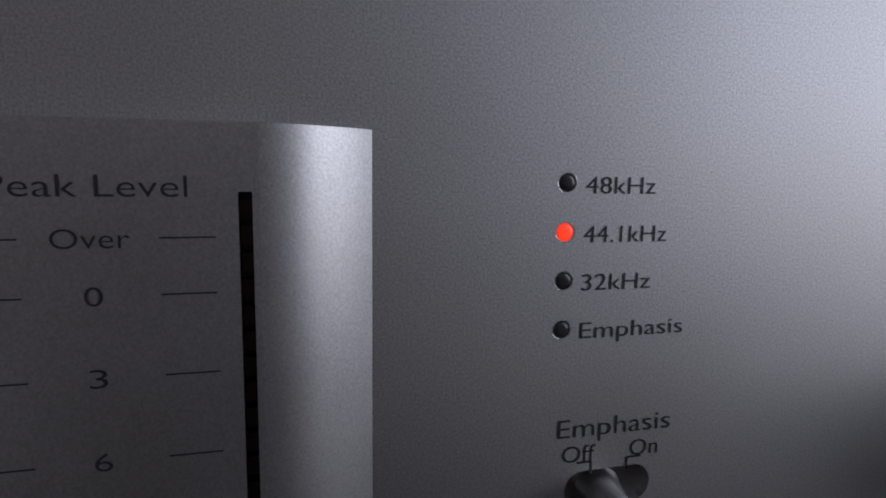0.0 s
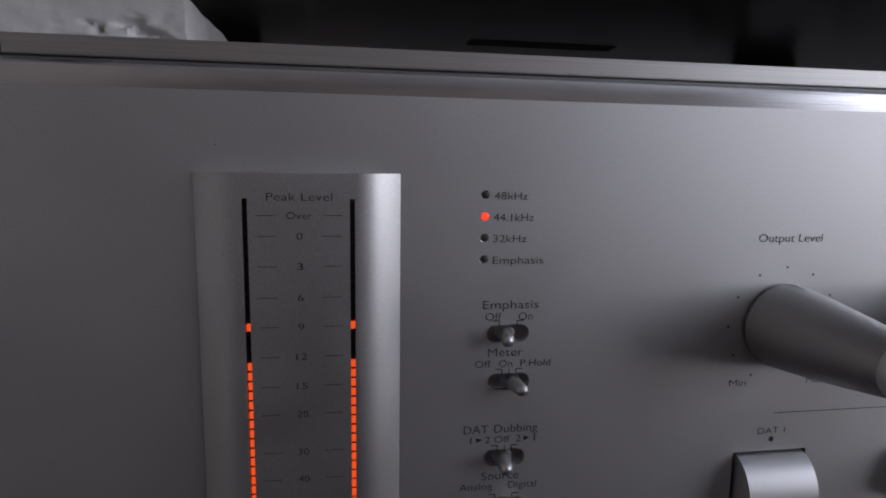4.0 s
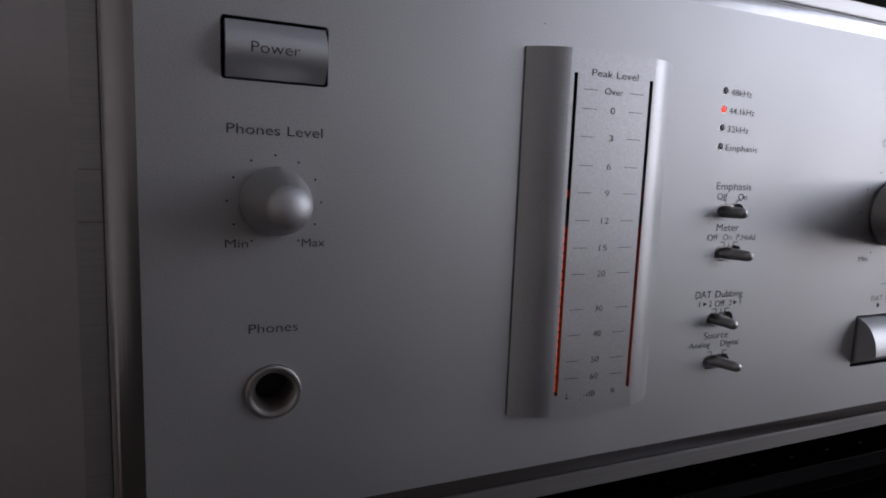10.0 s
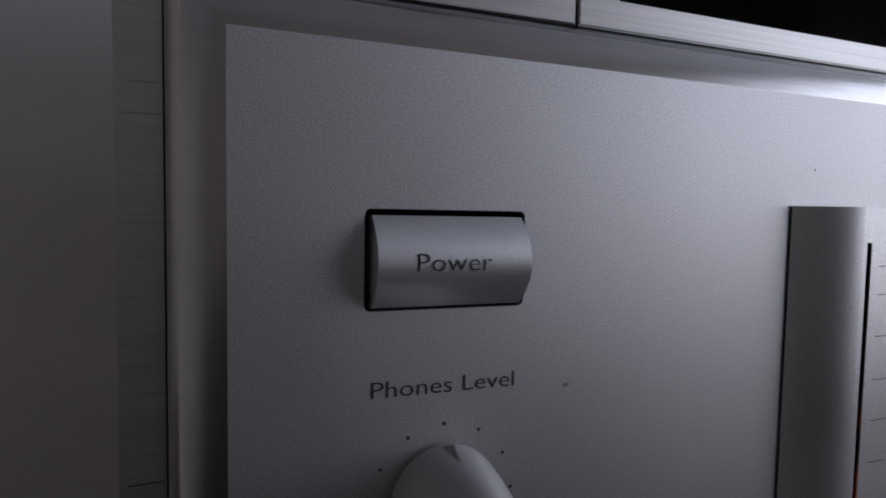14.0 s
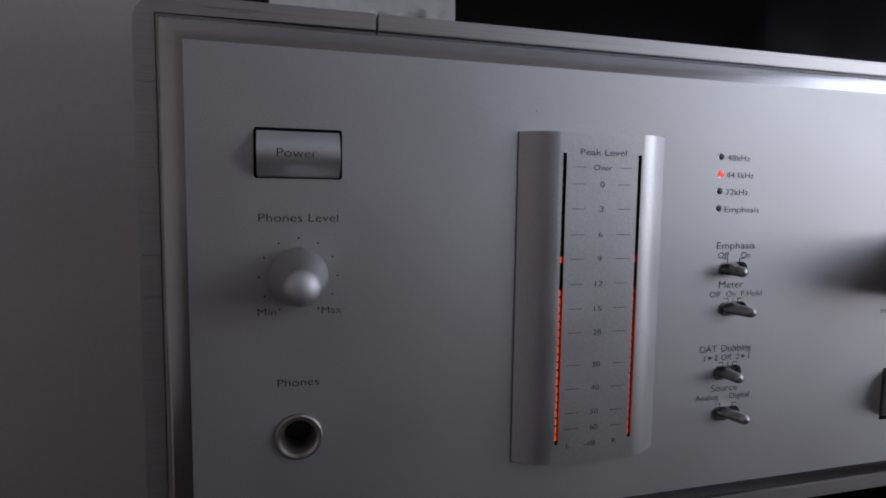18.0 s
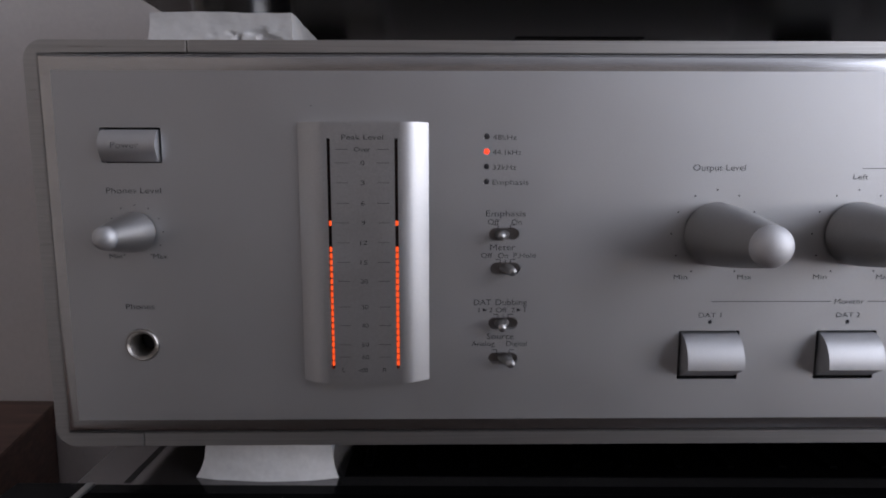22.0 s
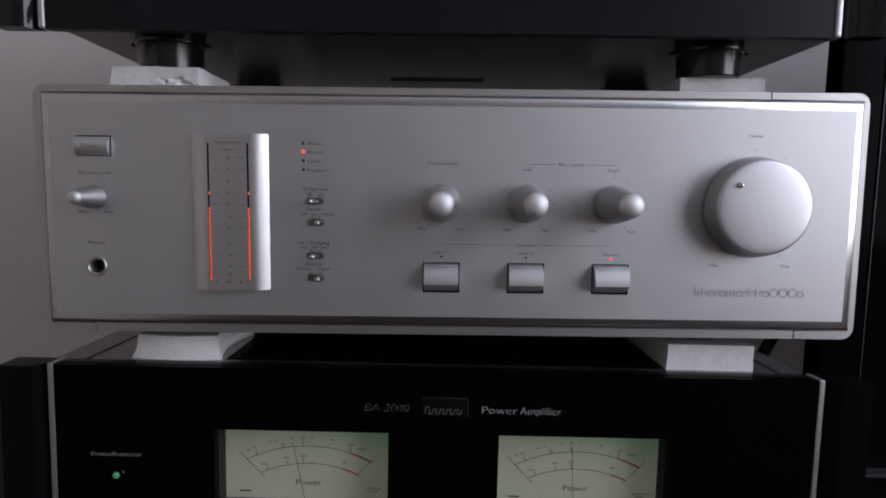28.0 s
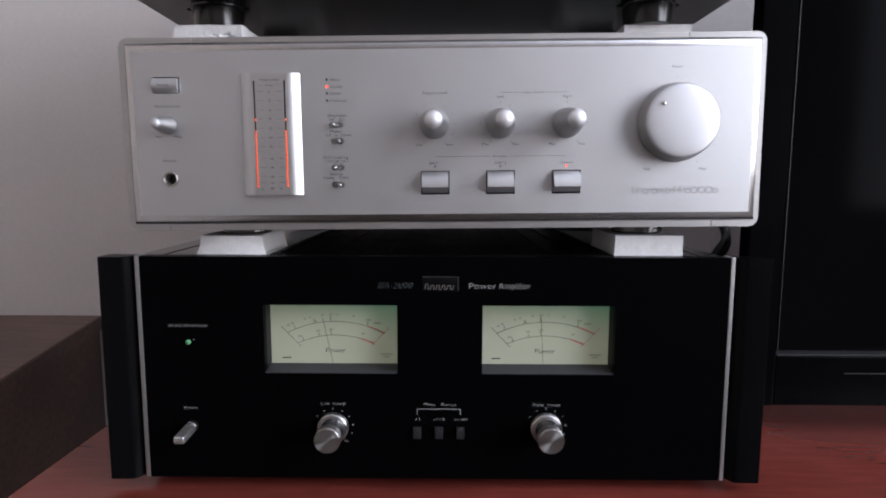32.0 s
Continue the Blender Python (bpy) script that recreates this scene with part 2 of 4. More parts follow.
def part(name, bm, mat, parent=None, label="", smooth=False):
    me = bpy.data.meshes.new(name)
    bmesh.ops.recalc_face_normals(bm, faces=bm.faces[:])
    bm.to_mesh(me)
    bm.free()
    me.materials.append(mat)
    if smooth:
        for p in me.polygons:
            p.use_smooth = True
    ob = new(name, me)
    if parent:
        ob.parent = parent
    if label:
        tagged(ob, label)
    return ob


def soften(ob, degrees=35):
    """Smooth shading with hard edges kept where faces meet at more than the angle."""
    me = ob.data
    bm = bmesh.new()
    bm.from_mesh(me)
    for f in bm.faces:
        f.smooth = True
    for e in bm.edges:
        if len(e.link_faces) == 2 and e.calc_face_angle(0) > radians(degrees):
            e.smooth = False
    bm.to_mesh(me)
    bm.free()
    return ob


def thing(name, label, category, m=None, group="", kind=""):
    ob = new(name)
    ob.empty_display_size = 0.02
    if m is not None:
        ob.matrix_world = m
    return tagged(ob, label, category, group, kind)


def solid(x0, x1, y0, y1, z0, z1, bevel=0.0, seg=2, bm=None):
    """A block with rounded edges."""
    out = bm or bmesh.new()
    tmp = bmesh.new()
    bmesh.ops.create_cube(tmp, size=1.0, matrix=Matrix.Translation(((x0 + x1) / 2, (y0 + y1) / 2, (z0 + z1) / 2)) @ Matrix.Diagonal((x1 - x0, y1 - y0, z1 - z0, 1)))
    if bevel:
        bmesh.ops.bevel(tmp, geom=tmp.edges[:] + tmp.verts[:], offset=bevel, segments=seg, profile=0.5, affect="EDGES")
    me = bpy.data.meshes.new("tmp")
    tmp.to_mesh(me)
    tmp.free()
    out.from_mesh(me)
    bpy.data.meshes.remove(me)
    return out


def turned(profile, cx=0.0, cz=0.0, seg=48, bm=None, close=True):
    """Turned about an axis along y through (cx, cz); profile: radius and y, from the back to the front."""
    out = bm or bmesh.new()
    rings = []
    for r, y in profile:
        rings.append([out.verts.new((cx + r * math.cos(2 * math.pi * k / seg), y, cz + r * math.sin(2 * math.pi * k / seg))) for k in range(seg)])
    for a, b in zip(rings, rings[1:]):
        for k in range(seg):
            out.faces.new((a[k], a[(k + 1) % seg], b[(k + 1) % seg], b[k]))
    if close:
        out.faces.new(rings[-1])
        out.faces.new(rings[0])
    return out


def upright(profile, cx=0.0, cy=0.0, seg=32):
    """Turned about a vertical axis; profile: radius and z."""
    bm = turned([(r, z) for r, z in profile], 0, 0, seg)
    bmesh.ops.transform(bm, matrix=Matrix.Translation((cx, cy, 0)) @ Matrix.Rotation(radians(90), 4, "X") @ Matrix.Diagonal((1, 1, -1, 1)), verts=bm.verts[:])
    return bm


def slab(outline, y0, y1, bm=None):
    """An outline of (x, z) pushed from y0 (front) to y1 (back)."""
    out = bm or bmesh.new()
    a = [out.verts.new((x, y0, z)) for x, z in outline]
    b = [out.verts.new((x, y1, z)) for x, z in outline]
    out.faces.new(a)
    out.faces.new(b)
    n = len(outline)
    for k in range(n):
        out.faces.new((a[k], a[(k + 1) % n], b[(k + 1) % n], b[k]))
    return out


def bar_along_x(outline, x0, x1, bm=None):
    """An outline of (y, z) pushed from x0 to x1."""
    out = bm or bmesh.new()
    a = [out.verts.new((x0, y, z)) for y, z in outline]
    b = [out.verts.new((x1, y, z)) for y, z in outline]
    out.faces.new(a)
    out.faces.new(b)
    n = len(outline)
    for k in range(n):
        out.faces.new((a[k], a[(k + 1) % n], b[(k + 1) % n], b[k]))
    return out


def ring(cx, cz, r, seg=24, rz=None, flat=0.0):
    """Points of a circle, or of a rounded oval when flat is the half length of its straight part."""
    pts = []
    for k in range(seg):
        a = 2 * math.pi * k / seg
        pts.append((cx + r * math.cos(a) + (flat if math.cos(a) >= 0 else -flat), cz + (rz or r) * math.sin(a)))
    return pts


def rounded(x0, x1, z0, z1, r, seg=5):
    pts = []
    for cx, cz, a0 in ((x1 - r, z1 - r, 0), (x0 + r, z1 - r, 90), (x0 + r, z0 + r, 180), (x1 - r, z0 + r, 270)):
        for k in range(seg + 1):
            a = radians(a0 + 90 * k / seg)
            pts.append((cx + r * math.cos(a), cz + r * math.sin(a)))
    return pts


def pierced(outer, holes, y, depth):
    """A plate at y with holes right through it, whose walls go back by depth; the outer edge goes back too."""
    bm = bmesh.new()
    loops, edges = [], []
    for loop in [outer, *holes]:
        vs = [bm.verts.new((x, y, z)) for x, z in loop]
        loops.append(vs)
        edges += [bm.edges.new((vs[k], vs[(k + 1) % len(vs)])) for k in range(len(vs))]
    bmesh.ops.triangle_fill(bm, edges=edges, use_beauty=True, use_dissolve=False)
    for vs in loops:
        back = [bm.verts.new((v.co.x, y + depth, v.co.z)) for v in vs]
        for k in range(len(vs)):
            bm.faces.new((vs[k], vs[(k + 1) % len(vs)], back[(k + 1) % len(vs)], back[k]))
    return bm


def well(outline, y0, y1, mat, parent, name, label):
    """The side walls of an opening: an outline of (x, z) that runs from y0 to y1, open at both ends."""
    bm = bmesh.new()
    a = [bm.verts.new((x, y0, z)) for x, z in outline]
    b = [bm.verts.new((x, y1, z)) for x, z in outline]
    for k in range(len(outline)):
        bm.faces.new((a[k], a[(k + 1) % len(outline)], b[(k + 1) % len(outline)], b[k]))
    return part(name, bm, mat, parent, label)


GLYPHS = {}


def glyphs(s, thin=0.0):
    """The outline mesh of a word in the built-in font, flat in x and y."""
    if (s, thin) not in GLYPHS:
        cu = bpy.data.curves.new("word", "FONT")
        cu.body, cu.size, cu.resolution_u, cu.offset = s, 1.0, 4, -thin
        ob = new("word", cu)
        me = bpy.data.meshes.new_from_object(ob.evaluated_get(bpy.context.evaluated_depsgraph_get()))
        bpy.data.objects.remove(ob)
        bpy.data.curves.remove(cu)
        co = np.empty(len(me.vertices) * 3)
        me.vertices.foreach_get("co", co)
        co = co.reshape(-1, 3)
        GLYPHS[s, thin] = ([tuple(c) for c in co], [tuple(p.vertices) for p in me.polygons], co[:, 0].min(), co[:, 0].max())
        bpy.data.meshes.remove(me)
    return GLYPHS[s, thin]


CAP = 0.69  # height of a capital in the built-in font, per unit of size


def lettering(s, cx, z, width, cap, y, mat, parent, slant=0.0, name="lettering", bend=None, thin=0.005):
    """A printed word: centred at cx on the base line z, as wide as given, capitals cap high; bend gives y for a height."""
    vs, fs, lo, hi = glyphs(s, thin)
    sx, sz = width / (hi - lo), cap / CAP
    bm = bmesh.new()
    made = []
    for a, b, _ in vs:
        zz = z + b * sz
        made.append(bm.verts.new((cx + (a - (lo + hi) / 2) * sx + slant * b * sz, bend(zz) if bend else y, zz)))
    for f in fs:
        try:
            bm.faces.new([made[k] for k in f])
        except ValueError:
            pass
    me = bpy.data.meshes.new(name)
    bm.to_mesh(me)
    bm.free()
    me.materials.append(mat)
    ob = new(name, me)
    ob.parent = parent
    return ob


def strokes(segments, w, y, mat, parent, name="print_line"):
    """Printed straight lines, each from (x, z) to (x, z), w wide."""
    bm = bmesh.new()
    for x0, z0, x1, z1 in segments:
        d = Vector((x1 - x0, z1 - z0)).normalized()
        n = Vector((-d.y, d.x)) * w / 2
        bm.faces.new([bm.verts.new((x, y, z)) for x, z in ((x0 - n.x, z0 - n.y), (x1 - n.x, z1 - n.y), (x1 + n.x, z1 + n.y), (x0 + n.x, z0 + n.y))])
    me = bpy.data.meshes.new(name)
    bm.to_mesh(me)
    bm.free()
    me.materials.append(mat)
    ob = new(name, me)
    ob.parent = parent
    return ob


def dot(cx, cz, r, y, mat, parent, name="scale_dot"):
    bm = bmesh.new()
    bm.faces.new([bm.verts.new((x, y, z)) for x, z in ring(cx, cz, r, 14)])
    me = bpy.data.meshes.new(name)
    bm.to_mesh(me)
    bm.free()
    me.materials.append(mat)
    ob = new(name, me)
    ob.parent = parent
    return ob


def arc(cx, cz, r, a0, a1, w, y, mat, parent, name="scale_arc", seg=40):
    """A printed arc; angles in degrees from straight up, to the right."""
    bm = bmesh.new()
    pts = [(radians(a0 + (a1 - a0) * k / seg)) for k in range(seg + 1)]
    a = [bm.verts.new((cx + (r - w / 2) * math.sin(t), y, cz + (r - w / 2) * math.cos(t))) for t in pts]
    b = [bm.verts.new((cx + (r + w / 2) * math.sin(t), y, cz + (r + w / 2) * math.cos(t))) for t in pts]
    for k in range(seg):
        bm.faces.new((a[k], a[k + 1], b[k + 1], b[k]))
    me = bpy.data.meshes.new(name)
    bm.to_mesh(me)
    bm.free()
    me.materials.append(mat)
    ob = new(name, me)
    ob.parent = parent
    return ob


def tube(name, points, r, mat, parent=None, taper=1.0, seg=10):
    """A cable through the points."""
    bm = bmesh.new()
    ps = [Vector(p) for p in points]
    fine = []
    for k in range(len(ps) - 1):
        p0, p1, p2, p3 = ps[max(k - 1, 0)], ps[k], ps[k + 1], ps[min(k + 2, len(ps) - 1)]
        for j in range(8):
            t = j / 8
            fine.append(0.5 * (2 * p1 + (p2 - p0) * t + (2 * p0 - 5 * p1 + 4 * p2 - p3) * t * t + (3 * p1 - p0 - 3 * p2 + p3) * t ** 3))
    fine.append(ps[-1])
    rings = []
    for k, p in enumerate(fine):
        d = (fine[min(k + 1, len(fine) - 1)] - fine[max(k - 1, 0)]).normalized()
        u = d.cross(Vector((0.3, 0.9, 0.2))).normalized()
        v = d.cross(u)
        rr = r * (1 + (taper - 1) * k / (len(fine) - 1))
        rings.append([bm.verts.new(p + rr * (u * math.cos(2 * math.pi * j / seg) + v * math.sin(2 * math.pi * j / seg))) for j in range(seg)])
    for a, b in zip(rings, rings[1:]):
        for j in range(seg):
            bm.faces.new((a[j], a[(j + 1) % seg], b[(j + 1) % seg], b[j]))
    bm.faces.new(rings[0])
    bm.faces.new(rings[-1])
    return part(name, bm, mat, parent, smooth=True)

# ---- the room ----
TOP = -0.022  # the table top
tagged(part("wall_back", solid(-1.35, 2.0, 0.452, 0.56, -0.76, 1.75), WALL), "plain grey painted wall behind the stack", "wall", kind="structure")
tagged(part("wall_left", solid(-1.45, -1.35, -2.7, 0.56, -0.76, 1.75), SIDE_WALL), "plain beige painted side wall", "wall", kind="structure")
# unseen wall; its dark lower band is added to darken low reflections in metal
tagged(part("wall_front", solid(-1.35, 2.0, -2.7, -2.6, 0.2, 1.75), DIM_WALL), "plain beige wall facing the stack", "wall", kind="structure")
tagged(part("unseen_dark_band", solid(-1.35, 2.0, -2.69, -2.59, -0.76, 0.2), DARK_BAND), "unseen dark band added to darken low reflections in the metal", "wall", kind="structure")
bm = solid(1.6, 1.7, -2.7, -1.76, -0.76, 1.75)
solid(1.6, 1.7, -0.3, 0.56, -0.76, 1.75, bm=bm)
solid(1.6, 1.7, -1.76, -0.3, -0.76, 0.1, bm=bm)
solid(1.6, 1.7, -1.76, -0.3, 1.6, 1.75, bm=bm)
tagged(part("wall_right", bm, WALL), "plain grey painted wall with a window opening", "wall", kind="structure")
tagged(part("ceiling", solid(-1.45, 2.1, -2.7, 0.56, 1.75, 1.83), CEIL), "plain white ceiling", "ceiling", kind="structure")
tagged(part("floor", solid(-1.45, 2.1, -2.7, 0.56, -0.84, -0.76), FLOOR), "dark wooden floor", "floor", kind="structure")

table = thing("table", "red-brown lacquered table under the hi-fi stack", "table", pose(0.35, 0.05, -0.76))
part("tabletop", solid(-0.676, 1.0, -0.085, 0.33, TOP + 0.76 - 0.04, TOP + 0.76, 0.004), TABLE, table)
for x, y in ((-0.63, -0.045), (0.95, -0.045), (-0.63, 0.285), (0.95, 0.285)):
    part("leg", solid(x - 0.03, x + 0.03, y - 0.03, y + 0.03, 0.0, TOP + 0.76 - 0.04, 0.003), TABLE, table)

side = thing("side_cabinet", "low dark brown wooden cabinet against the wall beside the table", "cabinet", pose(-0.8, 0.2, -0.76))
foot = [(-0.526, 0.45), (-0.401, -0.1), (-1.1, -0.1), (-1.1, 0.45)]


def prism(points, z0, z1, ox=0.0, oy=0.0):
    bm = bmesh.new()
    a = [bm.verts.new((x - ox, y - oy, z0)) for x, y in points]
    b = [bm.verts.new((x - ox, y - oy, z1)) for x, y in points]
    bm.faces.new(a)
    bm.faces.new(b)
    for k in range(len(points)):
        bm.faces.new((a[k], a[(k + 1) % len(points)], b[(k + 1) % len(points)], b[k]))
    return bm


bm = prism([(-0.530, 0.448), (-0.406, -0.09), (-1.09, -0.09), (-1.09, 0.448)], 0.0, 0.741, -0.8, 0.2)
part("body", bm, WOOD, side)
bm = prism(foot, 0.741, 0.762, -0.8, 0.2)
bmesh.ops.bevel(bm, geom=bm.edges[:], offset=0.0012, segments=2, affect="EDGES")
part("top_board", bm, WOOD, side)

# ---- the pre-amplifier ----
pre = thing("preamplifier", "silver hi-fi pre-amplifier with knobs, push keys and lit level meter", "amplifier", LEAN)
X0, X1, Z0, Z1 = -0.2218, 0.2018, 0.1808, 0.2927
PUSHKEYS = [(-0.0250, -0.0051), (0.0202, 0.0401), (0.0656, 0.0855)]
KZ0, KZ1 = 0.1942, 0.2106
POWER = (-0.2083, -0.1894, 0.2647, 0.2756)
LAMPS = [(-0.0884, z) for z in (0.2729, 0.2683, 0.2637, 0.2590)]
KEYLAMPS = [(-0.0150, 0.2135), (0.0301, 0.2135), (0.0756, 0.2135)]
SWITCHES = [(-0.0826, 0.2424), (-0.0821, 0.2313), (-0.0826, 0.2133), (-0.0825, 0.2015)]
JACK = (-0.1993, 0.2064)
M0, M1, MZ0, MZ1 = -0.1472, -0.1065, 0.1948, 0.2771
holes = [rounded(*POWER, 0.0007)]
holes += [rounded(a, b, KZ0, KZ1, 0.0004, 3) for a, b in PUSHKEYS]
holes += [ring(x, z, 0.00088, 18) for x, z in LAMPS]
holes += [ring(x, z, 0.0007, 14) for x, z in KEYLAMPS]
holes += [ring(x, z, 0.0020, 24, flat=0.0028) for x, z in SWITCHES]
holes += [ring(*JACK, 0.0054, 36)]
panel = part("front_panel", pierced([(X0, Z0), (X1, Z0), (X1, Z1), (X0, Z1)], holes, 0.0, 0.0025), ALU, pre, "bead-blasted silver aluminium front panel")
part("panel_backing", solid(X0 + 0.001, X1 - 0.001, 0.0075, 0.009, Z0 + 0.001, Z1 - 0.001), HOLE, pre, "dark sheet behind the openings")


def mitred_ring(profile, x0, x1, z0, z1):
    """A mitred frame round a rectangle; profile: outward distance and y."""
    bm = bmesh.new()
    loops = [[bm.verts.new(p) for p in ((x0 - d, y, z0 - d), (x1 + d, y, z0 - d), (x1 + d, y, z1 + d), (x0 - d, y, z1 + d))] for d, y in profile]
    for a, b in zip(loops, loops[1:]):
        for k in range(4):
            bm.faces.new((a[k], a[(k + 1) % 4], b[(k + 1) % 4], b[k]))
    return bm


S0, S1, C0, C1 = math.sin(radians(9)), math.sin(radians(72)), math.cos(radians(9)), math.cos(radians(72))
edge = [(0.0058 * (math.sin(radians(a)) - S0) / (S1 - S0), 0.0034 * (C0 - math.cos(radians(a))) / (C0 - C1)) for a in range(9, 73, 7)] + [(0.00585, 0.0046)]
soften(part("rounded_edge", mitred_ring(edge, X0, X1, Z0, Z1), POLISHED, pre, "polished rounded edge of the front panel"), 50)

# outer bezel in four pieces with fine joints
BX0, BX1, BZ0, BZ1 = -0.2317, 0.2104, 0.1703, 0.3024
IX0, IX1, IZ0, IZ1 = X0 - 0.0059, X1 + 0.0059, Z0 - 0.0059, Z1 + 0.0059
GAP = 0.00022


def arc_pts(cx, cz, r, a0, a1, n=8):
    return [(cx + r * math.cos(radians(a0 + (a1 - a0) * k / n)), cz + r * math.sin(radians(a0 + (a1 - a0) * k / n))) for k in range(n + 1)]


def bezel_piece(outline, name, label):
    bm = slab(outline, 0.003, 0.02)
    front = [e for e in bm.edges if all(abs(v.co.y - 0.003) < 1e-7 for v in e.verts)]
    bmesh.ops.bevel(bm, geom=front, offset=0.0002, segments=2, affect="EDGES")
    return soften(part(name, bm, ALU_BRUSH, pre, label), 30)


R = 0.0062
TL, TR, BL, BR = -0.1812, 0.1580, -0.2026, 0.1780
bezel_piece([(TL - GAP, IZ1), (TL - GAP, BZ1)] + arc_pts(BX0 + R, BZ1 - R, R, 90, 180) + arc_pts(BX0 + R, BZ0 + R, R, 180, 270) + [(BL - GAP, BZ0), (BL - GAP, IZ0), (IX0, IZ0), (IX0, IZ1)],
            "bezel_end", "brushed aluminium end of the bezel")
bezel_piece([(TR + GAP, IZ1), (TR + GAP, BZ1)] + arc_pts(BX1 - R, BZ1 - R, R, 90, 0) + arc_pts(BX1 - R, BZ0 + R, R, 0, -90) + [(BR + GAP, BZ0), (BR + GAP, IZ0), (IX1, IZ0), (IX1, IZ1)],
            "bezel_end", "brushed aluminium end of the bezel")
bezel_piece([(TL + GAP, IZ1), (TL + GAP, BZ1), (TR - GAP, BZ1), (TR - GAP, IZ1)], "bezel_bar", "brushed aluminium top rail of the bezel")
bezel_piece([(BL + GAP, IZ0), (BL + GAP, BZ0), (BR - GAP, BZ0), (BR - GAP, IZ0)], "bezel_bar", "brushed aluminium bottom rail of the bezel")
for x, z0, z1 in ((TL, IZ1, BZ1), (TR, IZ1, BZ1), (BL, BZ0, IZ0), (BR, BZ0, IZ0)):
    part("joint_backing", solid(x - 0.001, x + 0.001, 0.0055, 0.0195, z0 + 0.0004, z1 - 0.0004), HOLE, pre, "dark backing of a bezel joint")
bm = solid(-0.2308, 0.2095, 0.0203, 0.345, 0.1765, 0.3018, 0.0008)
for v in bm.verts:
    v.co.x -= 0.035 * max(0.0, v.co.y - 0.022)
part("chassis", bm, COVER, pre, "light grey painted metal cover")
for x, y in ((-0.162, 0.045), (0.139, 0.045), (-0.162, 0.28), (0.139, 0.28)):
    z = 0.1650 if x < 0 else 0.1630
    part("foot", upright([(0.017, z), (0.0185, z + 0.0015), (0.0185, 0.174), (0.016, 0.1768)], x, y), GREY_STEEL, pre, "round grey foot", smooth=False)

# fine scratches in the bezel
for x0, x1, z in ((-0.2178, -0.2064, 0.3003), (-0.2130, -0.2085, 0.2998), (-0.2306, -0.2279, 0.2872), (-0.2312, -0.2276, 0.2842), (-0.2310, -0.2277, 0.2480), (-0.2312, -0.2276, 0.2390)):
    strokes([(x0, z, x1, z + 0.00005)], 0.00012, 0.00294, POLISHED, pre, "scratch")

# black linings added in the key openings to darken the gaps round the keys
for x0, x1, z0, z1 in [POWER] + [(a, b, KZ0, KZ1) for a, b in PUSHKEYS]:
    well(rounded(x0 + 0.00006, x1 - 0.00006, z0 + 0.00006, z1 - 0.00006, 0.0004, 3), 0.0002, 0.0075, HOLE, pre, "key_gap_lining", "black lining added to darken the gap round a key")

# push keys


def key_profile(z0, z1, out, flat):
    """Side view (y, z) of a key: a round shoulder that rolls out to a lip, then a slope back under it."""
    pts = [(0.005, z1)]
    for k in range(13):
        a = radians(90 * k / 12)
        pts.append((0.0012 - (out + 0.0012) * math.sin(a), z1 - (z1 - z0) * flat * (1 - math.cos(a))))
    pts += [(-out, z0 + (z1 - z0) * (1 - flat) - 0.0003), (-out + 0.0008, z0 + (z1 - z0) * (1 - flat) - 0.0005), (0.0005, z0), (0.005, z0)]
    return pts


for (a, b), (lx, lz), lit in zip(PUSHKEYS, KEYLAMPS, (0, 0, 1)):
    key = part("push_key", bar_along_x(key_profile(KZ0 + 0.0009, KZ1 - 0.0005, 0.0066, 0.70), a + 0.0008, b - 0.0009), ALU_KEY, pre, "satin aluminium monitor push key")
    soften(key, 28)
    part("key_lamp", turned([(0.0007, 0.002), (0.0007, 0.0002), (0.0004, -0.0001)], lx, lz, 14), LED_RED if lit else LED_DARK, pre, "lit red lamp" if lit else "unlit dark lamp")


PZ0, PZ1, POUT = POWER[2] + 0.0004, POWER[3] - 0.0007, 0.0032


def roll(z):
    """The front of the power key at a height: a shallow cylinder."""
    u = (z - (PZ0 + PZ1) / 2) / ((PZ1 - PZ0) / 2)
    return -POUT * (1 - 0.9 * u * u)


outline = [(0.005, PZ1), (0.0005, PZ1)] + [(roll(PZ1 - (PZ1 - PZ0) * k / 16), PZ1 - (PZ1 - PZ0) * k / 16) for k in range(17)] + [(0.0005, PZ0), (0.005, PZ0)]
power_key = soften(part("power_key", bar_along_x(outline, POWER[0] + 0.0007, POWER[1] - 0.0007), ALU_KEY, pre, "satin aluminium power key with a round front"), 28)
lettering("Power", -0.19925, 0.2692, 0.0084, 0.0019, 0, INK, power_key, bend=lambda z: roll(z) - 0.00012, thin=0.012)

# small lamps beside the sampling rates
for k, (x, z) in enumerate(LAMPS):
    part("rate_lamp", turned([(0.00082, 0.0024), (0.00082, 0.0002), (0.00072, 0.0), (0.00045, -0.0001), (0.0002, -0.00012)], x, z, 18), LED_RED if k == 1 else LED_DARK, pre, "lit red lamp" if k == 1 else "unlit dark lamp")

for x, z in LAMPS:
    part("lamp_rim", turned([(0.00084, 0.0003), (0.00095, -0.00003), (0.00098, -0.00002)], x, z, 22, close=False), CHROME, pre, "bright chamfer round a small lamp", smooth=True)

# level meter


